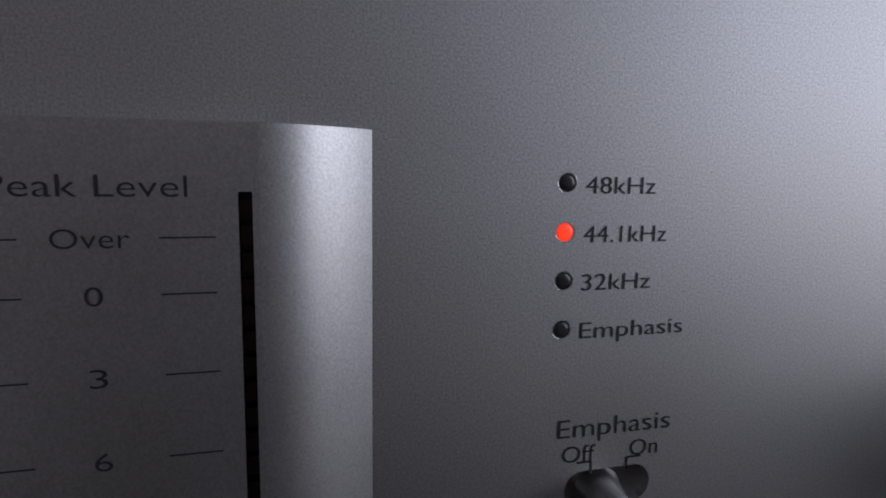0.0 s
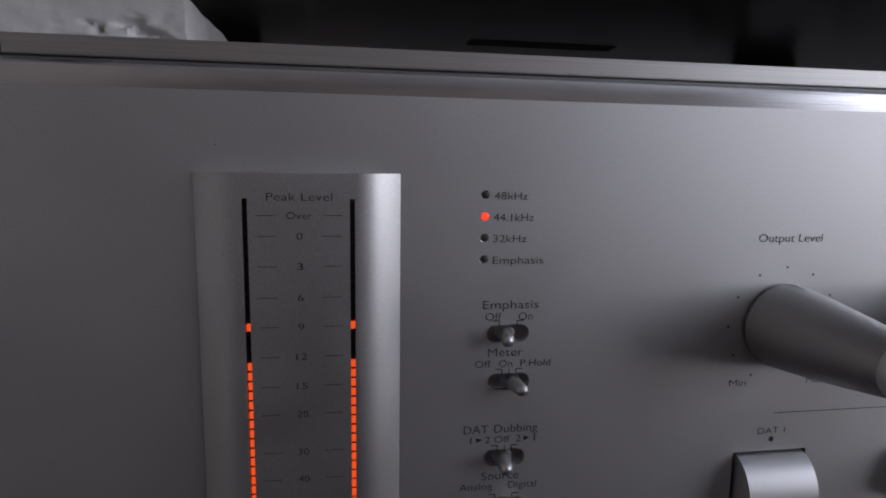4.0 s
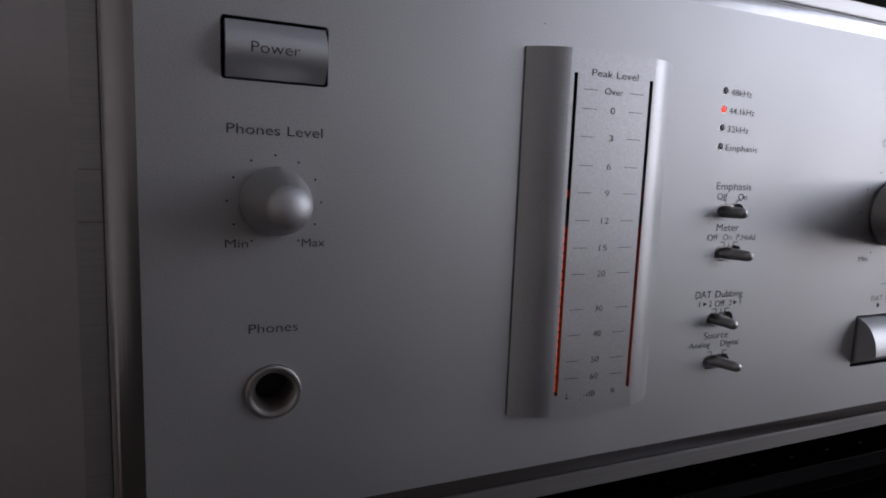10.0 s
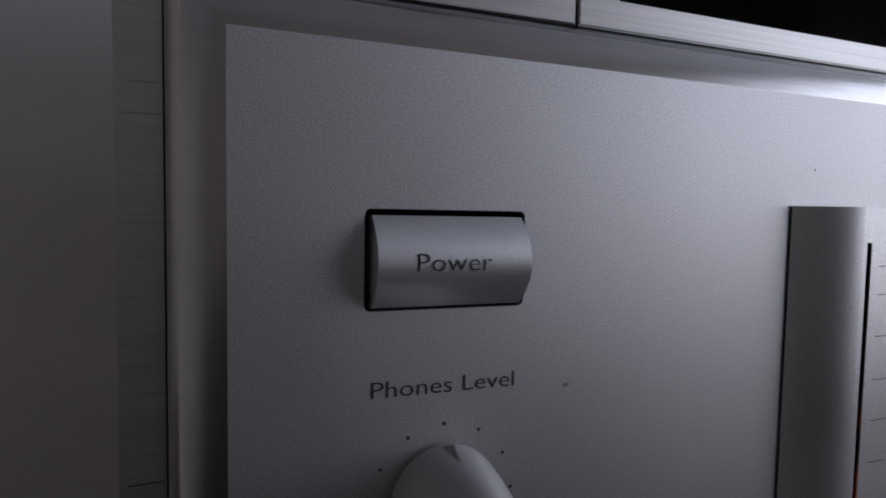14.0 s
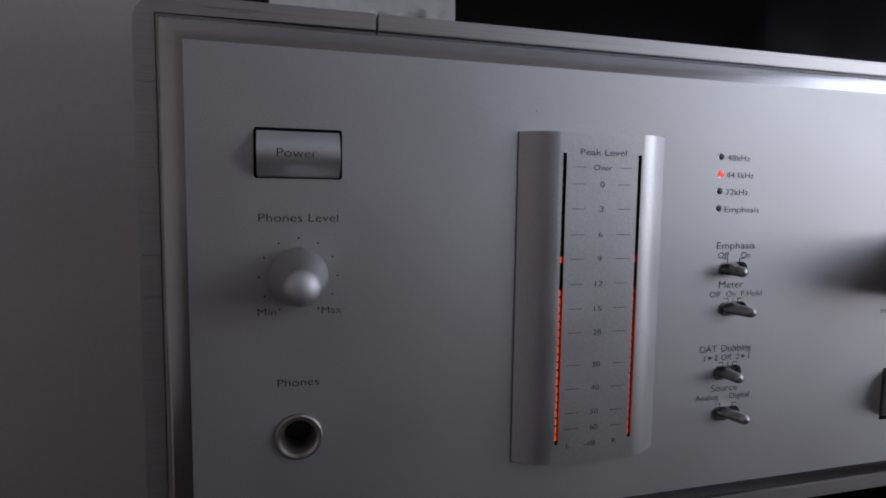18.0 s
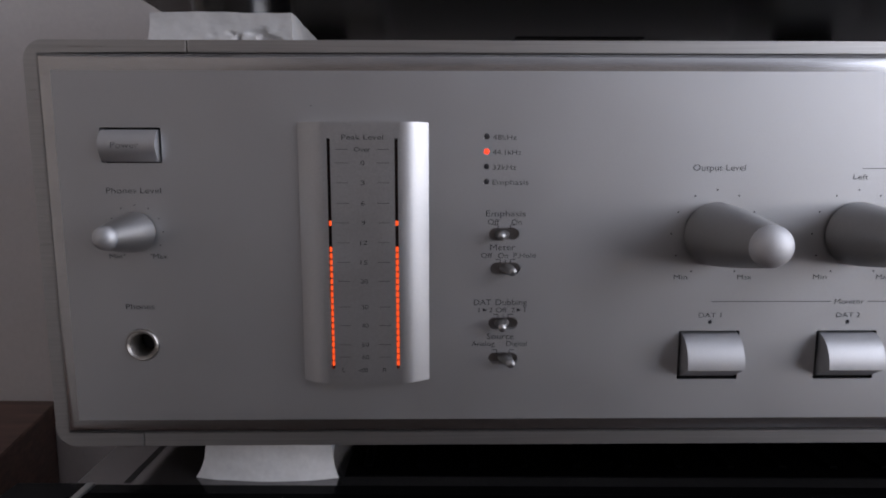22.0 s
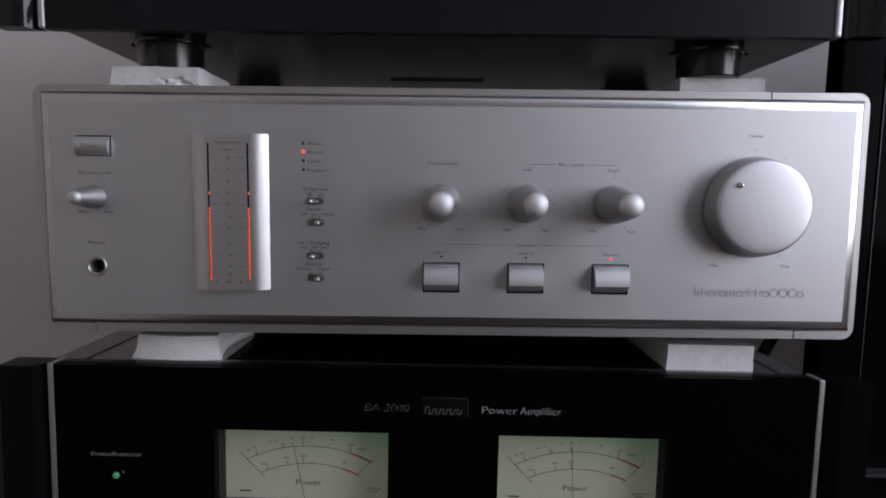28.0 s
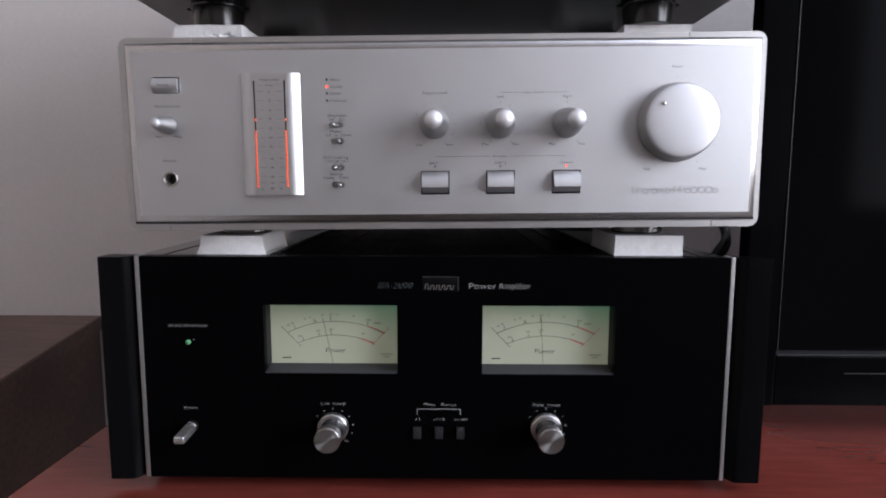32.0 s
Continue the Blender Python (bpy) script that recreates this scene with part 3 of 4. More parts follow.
def meter_section():
    """Front outline of the meter housing: (x, y), round shoulders and a flat middle."""
    w, d, n = 0.0089, 0.0045, 24
    drop, curve = 0.0, [(0.0, 0.0)]
    for k in range(n):
        u = (k + 0.5) / n
        drop += math.tan(radians(3 + 28 * min(1.0, u / 0.5) + 14 * max(0.0, (u - 0.5) / 0.5)))
        curve.append((w * (k + 1) / n, drop))
    curve = [(u, -d + (d - 0.0003) * v / drop) for u, v in curve]
    return [(M0 + w - u, y) for u, y in reversed(curve)], [(M1 - w + u, y) for u, y in curve]


left, right = meter_section()
SL, SR, SW, SZ0, SZ1 = -0.1370, -0.1164, 0.0005, 0.1997, 0.2721
bm = bmesh.new()
for side_pts in (left, right):
    lo = [bm.verts.new((x, y, MZ0)) for x, y in side_pts]
    hi = [bm.verts.new((x, y, MZ1)) for x, y in side_pts]
    for k in range(len(side_pts) - 1):
        bm.faces.new((lo[k], lo[k + 1], hi[k + 1], hi[k]))
    for row, z in ((lo, MZ0), (hi, MZ1)):
        base = [bm.verts.new((x, 0.001, z)) for x, _ in side_pts]
        for k in range(len(side_pts) - 1):
            bm.faces.new((row[k], row[k + 1], base[k + 1], base[k]))
xa, xb = left[-1][0], right[0][0]
mid = pierced([(xa, MZ0), (xb, MZ0), (xb, MZ1), (xa, MZ1)], [rounded(SL - SW, SL + SW, SZ0, SZ1, 0.00012, 2), rounded(SR - SW, SR + SW, SZ0, SZ1, 0.00012, 2)], -0.0045, 0.0002)
me = bpy.data.meshes.new("tmp")
mid.to_mesh(me)
mid.free()
bm.from_mesh(me)
bpy.data.meshes.remove(me)
for z in (MZ0, MZ1):
    bm.faces.new([bm.verts.new(p) for p in ((xa, -0.0045, z), (xb, -0.0045, z), (xb, 0.001, z), (xa, 0.001, z))])
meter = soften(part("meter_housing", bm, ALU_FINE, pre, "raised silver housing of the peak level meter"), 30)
PITCH = (SZ1 - SZ0 - 0.0006) / 35
seg_mesh = {}
for x in (SL, SR):
    well(rounded(x - SW, x + SW, SZ0, SZ1, 0.00012, 2), -0.0043, -0.0019, SLOT, meter, "slot_liner", "black side walls of the meter slot")
    part("slot_floor", solid(x - 0.0007, x + 0.0007, -0.0022, -0.0017, SZ0 - 0.0004, SZ1 + 0.0004), SLOT, meter, "dark floor of the meter slot")
for x, lit, peak in ((SL, 19, 22), (SR, 19, 22)):
    for k in range(35):
        on = k < lit or k == peak
        z = SZ0 + 0.0003 + (k + 0.5) * PITCH
        if on not in seg_mesh:
            ob = part("bar_segment", solid(-0.00046, 0.00046, -0.0002, 0.0002, -PITCH * 0.36, PITCH * 0.36), LED_ON if on else LED_OFF, meter)
            seg_mesh[on] = ob.data
        else:
            ob = new("bar_segment", seg_mesh[on])
            ob.parent = meter
        ob.location = (x, -0.0031, z)
        if on:
            tagged(ob, "lit orange segment")
FY = -0.00456
lettering("Peak Level", -0.1266, 0.2717, 0.0126, 0.00155, FY, INK, meter)
MARKS = [("Over", 0.2688), ("0", 0.2647), ("3", 0.2587), ("6", 0.2524), ("9", 0.2464), ("12", 0.2402), ("15", 0.2340), ("20", 0.2280), ("30", 0.2198), ("40", 0.2138), ("50", 0.2076), ("60", 0.2035)]
for s, z in MARKS:
    w = {"Over": 0.0050}.get(s, 0.0012 if len(s) == 1 else 0.0022)
    lettering(s, -0.1267, z - 0.0007, w, 0.0014, FY, INK, meter)
    strokes([(-0.1349, z, -0.1311, z)], 0.00013, FY, INK, meter, "scale_mark")
    strokes([(-0.1223, z, -0.1185, z)], 0.00013, FY, INK, meter, "scale_mark")
lettering("L", -0.1337, 0.1986, 0.0009, 0.0014, FY, INK, meter)
lettering("-dB", -0.1277, 0.1986, 0.0034, 0.0014, FY, INK, meter)
lettering("R", -0.1207, 0.1986, 0.0012, 0.0014, FY, INK, meter)

# headphone socket
soften(part("jack_ring", turned([(0.0053, 0.003), (0.0053, -0.0006), (0.0050, -0.0010), (0.0046, -0.0010), (0.0041, -0.0002), (0.0039, -0.0002), (0.0033, 0.0012), (0.0032, 0.006)], *JACK, 40, close=False), NICKEL, pre, "bevelled metal ring of the headphone socket"), 30)
part("jack_bore", turned([(0.0034, 0.0072), (0.0034, 0.0070)], *JACK, 24), HOLE, pre, "dark bore of the headphone socket")
PY = -0.00006


def scale_dots(cx, cz, r, size, step=30, strong=1):
    for k, a in enumerate(range(-150, 151, step)):
        dot(cx + r * math.sin(radians(a)), cz + r * math.cos(radians(a)), size if k % strong == 0 else size * 0.6, PY, INK, panel)


def tip_knob(cx, cz, r0, r1, length, dots, label):
    """A long cone with a domed end, a shadow gap at its foot and a pointer notch."""
    prof = [(r0 * 0.9, 0.0), (r0 * 0.9, -0.0006), (r0, -0.0007), (r0 * 1.0, -0.0012)]
    for k in range(1, 13):
        t = k / 12
        prof.append((r0 + (r1 - r0) * (t ** 1.3), -0.0012 - (length - r1 * 0.8) * t))
    body = soften(part("knob", turned(prof, cx, cz, 56), ALU_KNOB, pre, label), 40)
    y1 = prof[-1][1]
    cap = [(r1 * 0.985, y1 + 0.0002), (r1 * 0.985, y1 - 0.0001)] + [(r1 * math.cos(radians(a)), y1 - 0.0001 - r1 * 0.8 * math.sin(radians(a))) for a in range(6, 90, 7)] + [(r1 * 0.02, y1 - 0.0001 - r1 * 0.8)]
    part("knob_tip", turned(cap, cx, cz, 40), TIP if r0 > 0.008 else TIP_SHADED, body, "matte domed tip of the knob", smooth=True)
    n = bmesh.new()
    w = r0 * 0.11
    n.faces.new([n.verts.new(p) for p in ((cx - w, -0.0012, cz + r0 * 1.004), (cx + w, -0.0012, cz + r0 * 1.004), (cx, -0.0012 - r0 * 0.55, cz + r0 * 0.962))])
    bmesh.ops.solidify(n, geom=n.faces[:], thickness=r0 * 0.06)
    part("pointer_notch", n, STEEL, body, "small cut pointer notch")
    scale_dots(cx, cz, dots, 0.00022 if r0 < 0.008 else 0.0003)
    return body


tip_knob(-0.1990, 0.2432, 0.0064, 0.0036, 0.0190, 0.0085, "tapered silver headphone level knob")
lettering("Phones Level", -0.1989, 0.2553, 0.0171, 0.0018, PY, INK, panel)
lettering("Phones", -0.1993, 0.2182, 0.0091, 0.0018, PY, INK, panel)
lettering("Min", -0.2059, 0.2346, 0.0040, 0.0016, PY, INK, panel)
lettering("Max", -0.1919, 0.2346, 0.0044, 0.0016, PY, INK, panel)
for x in (-0.0152, 0.0300, 0.0756):
    tip_knob(x, 0.2424, 0.0101, 0.0059, 0.0352, 0.0140, "tapered silver level knob with a domed tip")
    lettering("Min", x - 0.0103, 0.2276, 0.0044, 0.0016, PY, INK, panel)
    lettering("Max", x + 0.0104, 0.2276, 0.0046, 0.0016, PY, INK, panel)
lettering("Output Level", -0.0150, 0.2624, 0.0166, 0.0019, PY, INK, panel)
lettering("Rec Level", 0.0530, 0.2623, 0.0132, 0.0017, PY, INK, panel)
strokes([(0.0304, 0.2631, 0.0452, 0.2631), (0.0608, 0.2631, 0.0758, 0.2631)], 0.0002, PY, INK, panel)
lettering("Left", 0.0301, 0.2597, 0.0048, 0.0016, PY, INK, panel)
lettering("Right", 0.0756, 0.2595, 0.0060, 0.0016, PY, INK, panel)
lettering("Monitor", 0.0301, 0.2195, 0.0096, 0.0016, PY, INK, panel)
strokes([(-0.0150, 0.2203, 0.0240, 0.2203), (0.0362, 0.2203, 0.0754, 0.2203)], 0.0002, PY, INK, panel)
for s, x, w in (("DAT 1", -0.0152, 0.0074), ("DAT 2", 0.0301, 0.0080), ("Source", 0.0756, 0.0088)):
    lettering(s, x, 0.2150, w, 0.0016, PY, INK, panel)

# specks of dirt on the front panel
dot(-0.1428, 0.2823, 0.00016, PY, INK, panel, "dirt_speck")
dot(-0.1831, 0.2548, 0.0003, PY, ALU_KNOB, panel, "dirt_speck")

# master volume
VX, VZ = 0.1498, 0.2419
prof = [(0.0255, 0.0), (0.0255, -0.0009), (0.0264, -0.001), (0.0265, -0.0022), (0.0258, -0.0060), (0.0249, -0.0108), (0.0246, -0.0120), (0.02445, -0.0123)]
skirt = soften(part("volume_knob", turned(prof, VX, VZ, 96), ALU_KNOB, pre, "large silver master volume knob"), 25)
face = [(0.02443, -0.0122), (0.0242, -0.0125)] + [(0.0240 * math.cos(radians(a)), -0.0126 - 0.0016 * math.sin(radians(a))) for a in range(12, 90, 6)] + [(0.0004, -0.0142)]
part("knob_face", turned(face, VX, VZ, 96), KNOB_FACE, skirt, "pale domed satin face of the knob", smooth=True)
part("pointer_pin", turned([(0.0014, -0.0115), (0.0014, -0.0144), (0.0010, -0.0151), (0.0003, -0.0154)], VX - 0.0136, VZ + 0.0114, 20), CHROME, skirt, "small polished pointer pin", smooth=True)
scale_dots(VX, VZ, 0.0303, 0.0003, 15, 2)
lettering("Master", VX, 0.2784, 0.0078, 0.0016, PY, INK, panel)
lettering("Min", 0.1309, 0.2099, 0.0042, 0.0016, PY, INK, panel)
lettering("Max", 0.1692, 0.2098, 0.0046, 0.0016, PY, INK, panel)

# sampling rates and small lever switches
for s, x1, z in (("48kHz", -0.0791, 0.2719), ("44.1kHz", -0.0776, 0.2673), ("32kHz", -0.0791, 0.2627), ("Emphasis", -0.0751, 0.2580)):
    lettering(s, (-0.0865 + x1) / 2, z, x1 + 0.0865, 0.0016, PY, INK, panel)
for s, x, z, w, cap in (("Emphasis", -0.0821, 0.2480, 0.0126, 0.0019), ("Off", -0.0860, 0.2454, 0.0036, 0.0017), ("On", -0.0787, 0.2454, 0.0032, 0.0017),
                        ("Meter", -0.0830, 0.2372, 0.0080, 0.0019), ("Off", -0.0881, 0.2347, 0.0036, 0.0016), ("On", -0.0829, 0.2347, 0.0031, 0.0016), ("P.Hold", -0.0760, 0.2347, 0.0070, 0.0016),
                        ("DAT", -0.0893, 0.2193, 0.0056, 0.0019), ("Dubbing", -0.0800, 0.2193, 0.0101, 0.0019), ("Off", -0.0832, 0.2169, 0.0036, 0.0016),
                        ("Source", -0.0834, 0.2080, 0.0088, 0.0019), ("Analog", -0.0890, 0.2057, 0.0076, 0.0016), ("Digital", -0.0781, 0.2057, 0.0067, 0.0016)):
    lettering(s, x, z, w, cap, PY, INK, panel)
for x, a, b in ((-0.0885, "1", "2"), (-0.0775, "2", "1")):
    lettering(a, x - 0.0019, 0.2169, 0.00028 if a == "1" else 0.0011, 0.0016, PY, INK, panel)
    lettering(b, x + 0.0019, 0.2169, 0.00028 if b == "1" else 0.0011, 0.0016, PY, INK, panel)
    t = bmesh.new()
    t.faces.new([t.verts.new((x + dx, PY, 0.2177 + dz)) for dx, dz in ((-0.0007, -0.0006), (0.0008, 0.0), (-0.0007, 0.0006))])
    part("print_arrow", t, INK, panel)


def bracket(x, z, side_dx):
    """A printed corner that points down to one switch position."""
    strokes([(x + side_dx, z, x, z), (x, z, x, z - 0.0013)], 0.00022, PY, INK, panel, "print_bracket")


for (x, z), three in zip(SWITCHES, (0, 1, 1, 0)):
    d = 0.0016 if three else 0.0020
    bracket(x - d, z + 0.0029, -0.0016)
    bracket(x + d, z + 0.0029, 0.0016)
    if three:
        strokes([(x, z + 0.0029, x, z + 0.0017)], 0.00022, PY, INK, panel, "print_bracket")


def lever(cx, cz, lean):
    """A slide lever: a rounded stem out of an oval recess, with a ball-shaped end, leaning to one side."""
    part("switch_recess", slab(ring(cx, cz, 0.0021, 24, flat=0.0028), 0.0013, 0.0022), STEEL, pre, "dull metal floor of the oval switch recess")
    bm = bmesh.new()
    rings = []
    n = 22
    for t, rx, rz in ((0.0, 0.0026, 0.0016), (0.25, 0.0021, 0.00155), (0.5, 0.00165, 0.00148), (0.72, 0.00148, 0.00142), (0.86, 0.0014, 0.0014), (0.95, 0.0011, 0.0011), (0.995, 0.0004, 0.0004)):
        x, y = cx + lean * (0.3 + 0.7 * t), 0.002 - 0.0082 * t
        rings.append([bm.verts.new((x + rx * math.cos(2 * math.pi * k / n), y, cz - 0.0002 + rz * math.sin(2 * math.pi * k / n))) for k in range(n)])
    for a, b in zip(rings, rings[1:]):
        for k in range(n):
            bm.faces.new((a[k], a[(k + 1) % n], b[(k + 1) % n], b[k]))
    bm.faces.new(rings[-1])
    part("switch_lever", bm, ALU_KNOB, pre, "small dull metal switch lever", smooth=True)


for (x, z), lean in zip(SWITCHES, (-0.0014, 0.0018, -0.0008, 0.0022)):
    lever(x, z, lean)

# maker's mark at the lower right, as plain strokes and rings
H0, H1, LW = 0.1938, 0.1988, 0.00042
px = 0.1214
for shape in "tbtororbbbrototorRRRr":
    if shape in "tb":
        strokes([(px, H0, px, H1 if shape == "t" else H0 + 0.0034)], LW, PY * 2, STEEL, panel, "makers_mark")
        px += 0.0018
    elif shape in "rR":
        r = 0.0022 if shape == "R" else 0.0016
        arc(px + r - 0.0002, H0 + r, r, 0, 360, LW, PY * 2, STEEL, panel, "makers_mark", 28)
        px += 2 * r + 0.0006
    else:
        strokes([(px, H0 + 0.0017, px + 0.0016, H0 + 0.0034)], LW, PY * 2, STEEL, panel, "makers_mark")
        px += 0.0022

# ---- the power amplifier below ----
amp = thing("power_amplifier", "black power amplifier with two lit needle meters and silver strips", "amplifier")
AX, AZ0, AZ1, AY = -0.0177, -0.0128, 0.1505, -0.002
AL, AR = AX - 0.2078, AX + 0.2078
WIN = [(-0.1387, -0.0434), (0.0172, 0.1113)]
WZ0, WZ1 = 0.0660, 0.1161
BUTTONS = [-0.0293, -0.0137, 0.0019]
holes = [[(a, WZ0), (b, WZ0), (b, WZ1), (a, WZ1)] for a, b in WIN]
holes += [[(x - 0.0032, 0.0180), (x + 0.0032, 0.0180), (x + 0.0032, 0.0268), (x - 0.0032, 0.0268)] for x in BUTTONS]
fascia = part("front_panel", pierced([(AL, AZ0), (AR, AZ0), (AR, AZ1), (AL, AZ1)], holes, AY, 0.006), BLACK, amp, "black anodised front panel")
for name, z0, z1, mat, label in (("case", AZ0, AZ1 - 0.0018, DARK_STEEL, "dark sheet-steel case"), ("top_plate", AZ1 - 0.0018, AZ1 - 0.0008, ENAMEL, "glossy dark metal top cover")):
    bm = solid(-0.2337, 0.1917, 0.0162 if name == "case" else 0.0110, 0.36, z0, z1, 0.0004)
    for v in bm.verts:
        v.co.x -= 0.028 * max(0.0, v.co.y - 0.022)
    part(name, bm, mat, amp, label)
part("top_rail", solid(AL, AR, AY + 0.006, 0.0106, AZ1 - 0.004, AZ1, 0.0006), BLACK_SATIN, amp, "satin black top edge behind the front panel")
for s in (-1, 1):
    xs = -0.2156 if s < 0 else 0.1766
    part("top_slot", solid(xs - 0.0012, xs + 0.0012, 0.0128, 0.35, AZ1 - 0.0014, AZ1 - 0.0006), HOLE, amp, "narrow dark slot along the top cover")
    xs = AX + s * 0.2078
    part("trim_strip", solid(min(xs, xs + s * 0.0030), max(xs, xs + s * 0.0030), AY - 0.0006, 0.0106, AZ0, AZ1 + 0.0006, 0.0005), ALU_BRUSH, amp, "thin silver trim strip")
    a, b, c = xs + s * 0.0031, xs + s * 0.0100, xs + s * 0.0275
    bm = bmesh.new()
    sec = [(a, AY + 0.004), (a + s * 0.0018, AY + 0.0036), (b - s * 0.0012, AY - 0.0026), (b, AY - 0.0034), (b + s * 0.0014, AY - 0.0038), (c - s * 0.0008, AY - 0.0038), (c, AY - 0.003), (c, 0.0108), (a, 0.0108)]
    lo = [bm.verts.new((x, y, AZ0)) for x, y in sec]
    hi = [bm.verts.new((x, y, AZ1)) for x, y in sec]
    bm.faces.new(lo)
    bm.faces.new(hi)
    for k in range(len(sec)):
        bm.faces.new((lo[k], lo[(k + 1) % len(sec)], hi[(k + 1) % len(sec)], hi[k]))
    soften(part("end_cap", bm, BLACK_SATIN, amp, "satin black end cap of the front panel"), 40)
part("vent_grille", solid(-0.139, 0.113, 0.018, 0.34, AZ1 - 0.002, AZ1 - 0.0004, 0.0004), BLACK, amp, "dark ventilation grille in the top cover")
for k in range(13):
    x = -0.131 + 0.0197 * k
    part("grille_bar", solid(x - 0.0015, x + 0.0015, 0.024, 0.335, AZ1 - 0.0006, AZ1 + 0.0008, 0.0004), BLACK, amp)
for x, y in ((AX - 0.17, 0.04), (AX + 0.17, 0.04), (AX - 0.17, 0.33), (AX + 0.17, 0.33)):
    part("foot", upright([(0.017, TOP), (0.019, TOP + 0.002), (0.02, AZ0 + 0.0005)], x, y), RUBBER, amp, "round black rubber foot")


def needle_meter(a, b, angle):
    """A lit dial behind a deep window: scale arcs, marks, a needle and its cover box."""
    y = 0.0150
    bm = bmesh.new()
    for q in (((b, WZ0), (b, WZ1)), ((b, WZ1), (a, WZ1)), ((a, WZ1), (a, WZ0))):
        (x0, z0), (x1, z1) = q
        bm.faces.new([bm.verts.new(p) for p in ((x0, AY + 0.0055, z0), (x1, AY + 0.0055, z1), (x1, y + 0.001, z1), (x0, y + 0.001, z0))])
    part("window_box", bm, WELL, amp, "matte black side walls of the meter window")
    ledge = [(AY + 0.0002, WZ0 - 0.002), (AY + 0.0002, WZ0 + 0.0006), (y, WZ0 + 0.0024), (y, WZ0 - 0.002)]
    part("window_ledge", bar_along_x(ledge, a, b), LEDGE, amp, "slate grey ledge below the dial")
    w, h = b - a, WZ1 - WZ0
    dial = part("meter_face", solid(a, b, y, y + 0.0008, WZ0, WZ1), DIAL, amp, "pale green lit meter face")
    cx, yf = (a + b) / 2 + 0.0004, y - 0.00008
    # two scale arcs with their own centres, closed by slanting end marks
    r1, c1, r2, c2 = 0.0781, WZ0 + 0.0343 - 0.0781, 0.0668, WZ0 + 0.0239 - 0.0668
    arc(cx, c1, r1, -27.6, 17.9, 0.00035, yf, DIAL_INK, dial)
    arc(cx, c2, r2, -24.9, 16.8, 0.00035, yf, DIAL_INK, dial)
    arc(cx, c1, r1, 17.9, 27.9, 0.0009, yf - 0.00003, RED_INK, dial, "red_scale_arc")
    arc(cx, c2, r2, 16.8, 25.6, 0.0009, yf - 0.00003, RED_INK, dial, "red_scale_arc")
    strokes([(cx - 0.0402, WZ0 + 0.0303, cx - 0.0257, WZ0 + 0.0152)], 0.00035, yf, DIAL_INK, dial, "scale_mark")
    strokes([(cx + 0.0402, WZ0 + 0.0300, cx + 0.0262, WZ0 + 0.0156)], 0.0003, yf, RED_INK, dial, "scale_mark")

    def over(dx, r, c):
        return c + math.sqrt(r * r - dx * dx)
    for r, c, spots in ((r1, c1, ((-0.0300, 0.0030), (-0.0154, 0.0034), (-0.0142, 0.0022), (-0.0033, 0.0040), (0.0236, 0.0034))), (r2, c2, ((-0.0238, 0.0024), (-0.0120, 0.0024), (-0.0030, 0.0036)))):
        for dx, size in spots:
            strokes([(cx + dx, over(dx, r, c), cx + dx - 0.0006 * (1 if dx < 0 else -1), over(dx, r, c) + size)], 0.0004, yf, DIAL_INK, dial, "scale_mark")
    # figures too small to read
    for r, c, dx, wd in ((r1, c1, -0.0350, 0.0020), (r1, c1, -0.0318, 0.0024), (r1, c1, -0.0225, 0.0016), (r1, c1, -0.0188, 0.0014), (r1, c1, -0.0095, 0.0018), (r1, c1, -0.0033, 0.0026), (r1, c1, 0.0020, 0.0012), (r1, c1, 0.0135, 0.0018), (r1, c1, 0.0246, 0.0036), (r1, c1, 0.0310, 0.0052),
                         (r2, c2, -0.0262, 0.0036), (r2, c2, -0.0128, 0.0030), (r2, c2, -0.0032, 0.0032), (r2, c2, 0.0205, 0.0022)):
        x, z = cx + dx, over(dx, r, c) + (0.0052 if r == r1 else 0.0044)
        strokes([(x - wd / 2, z, x + wd / 2, z)], 0.0013, yf, FAINT_INK, dial, "illegible_figure")
    lettering("Power", cx, WZ0 + 0.0106, 0.0148, 0.0036, yf, DIAL_INK, dial)
    strokes([(a + 0.008, WZ0 + 0.0066, a + 0.0145, WZ0 + 0.0066)], 0.0009, yf, DIAL_INK, dial, "illegible_print")
    strokes([(b - 0.014, WZ0 + 0.0095, b - 0.005, WZ0 + 0.0095), (b - 0.012, WZ0 + 0.0076, b - 0.007, WZ0 + 0.0076)], 0.0011, yf, FAINT_INK, dial, "illegible_print")
    strokes([(cx - 0.0015, WZ0 + 0.001, cx + angle, WZ0 + 0.0372)], 0.0003, yf - 0.0016, DIAL_INK, dial, "needle")


needle_meter(*WIN[0], -0.0090)
needle_meter(*WIN[1], -0.0035)
AP = AY - 0.00008
lettering("BA-2000", -0.0447, 0.1284, 0.0235, 0.0042, AP, GREEN_INK, fascia, slant=0.24, thin=0.036)
lettering("Power", 0.0172, 0.1282, 0.0190, 0.0042, AP, WHITE_INK, fascia, thin=0.024)
lettering("Amplifier", 0.0395, 0.1282, 0.0222, 0.0042, AP, WHITE_INK, fascia, thin=0.024)
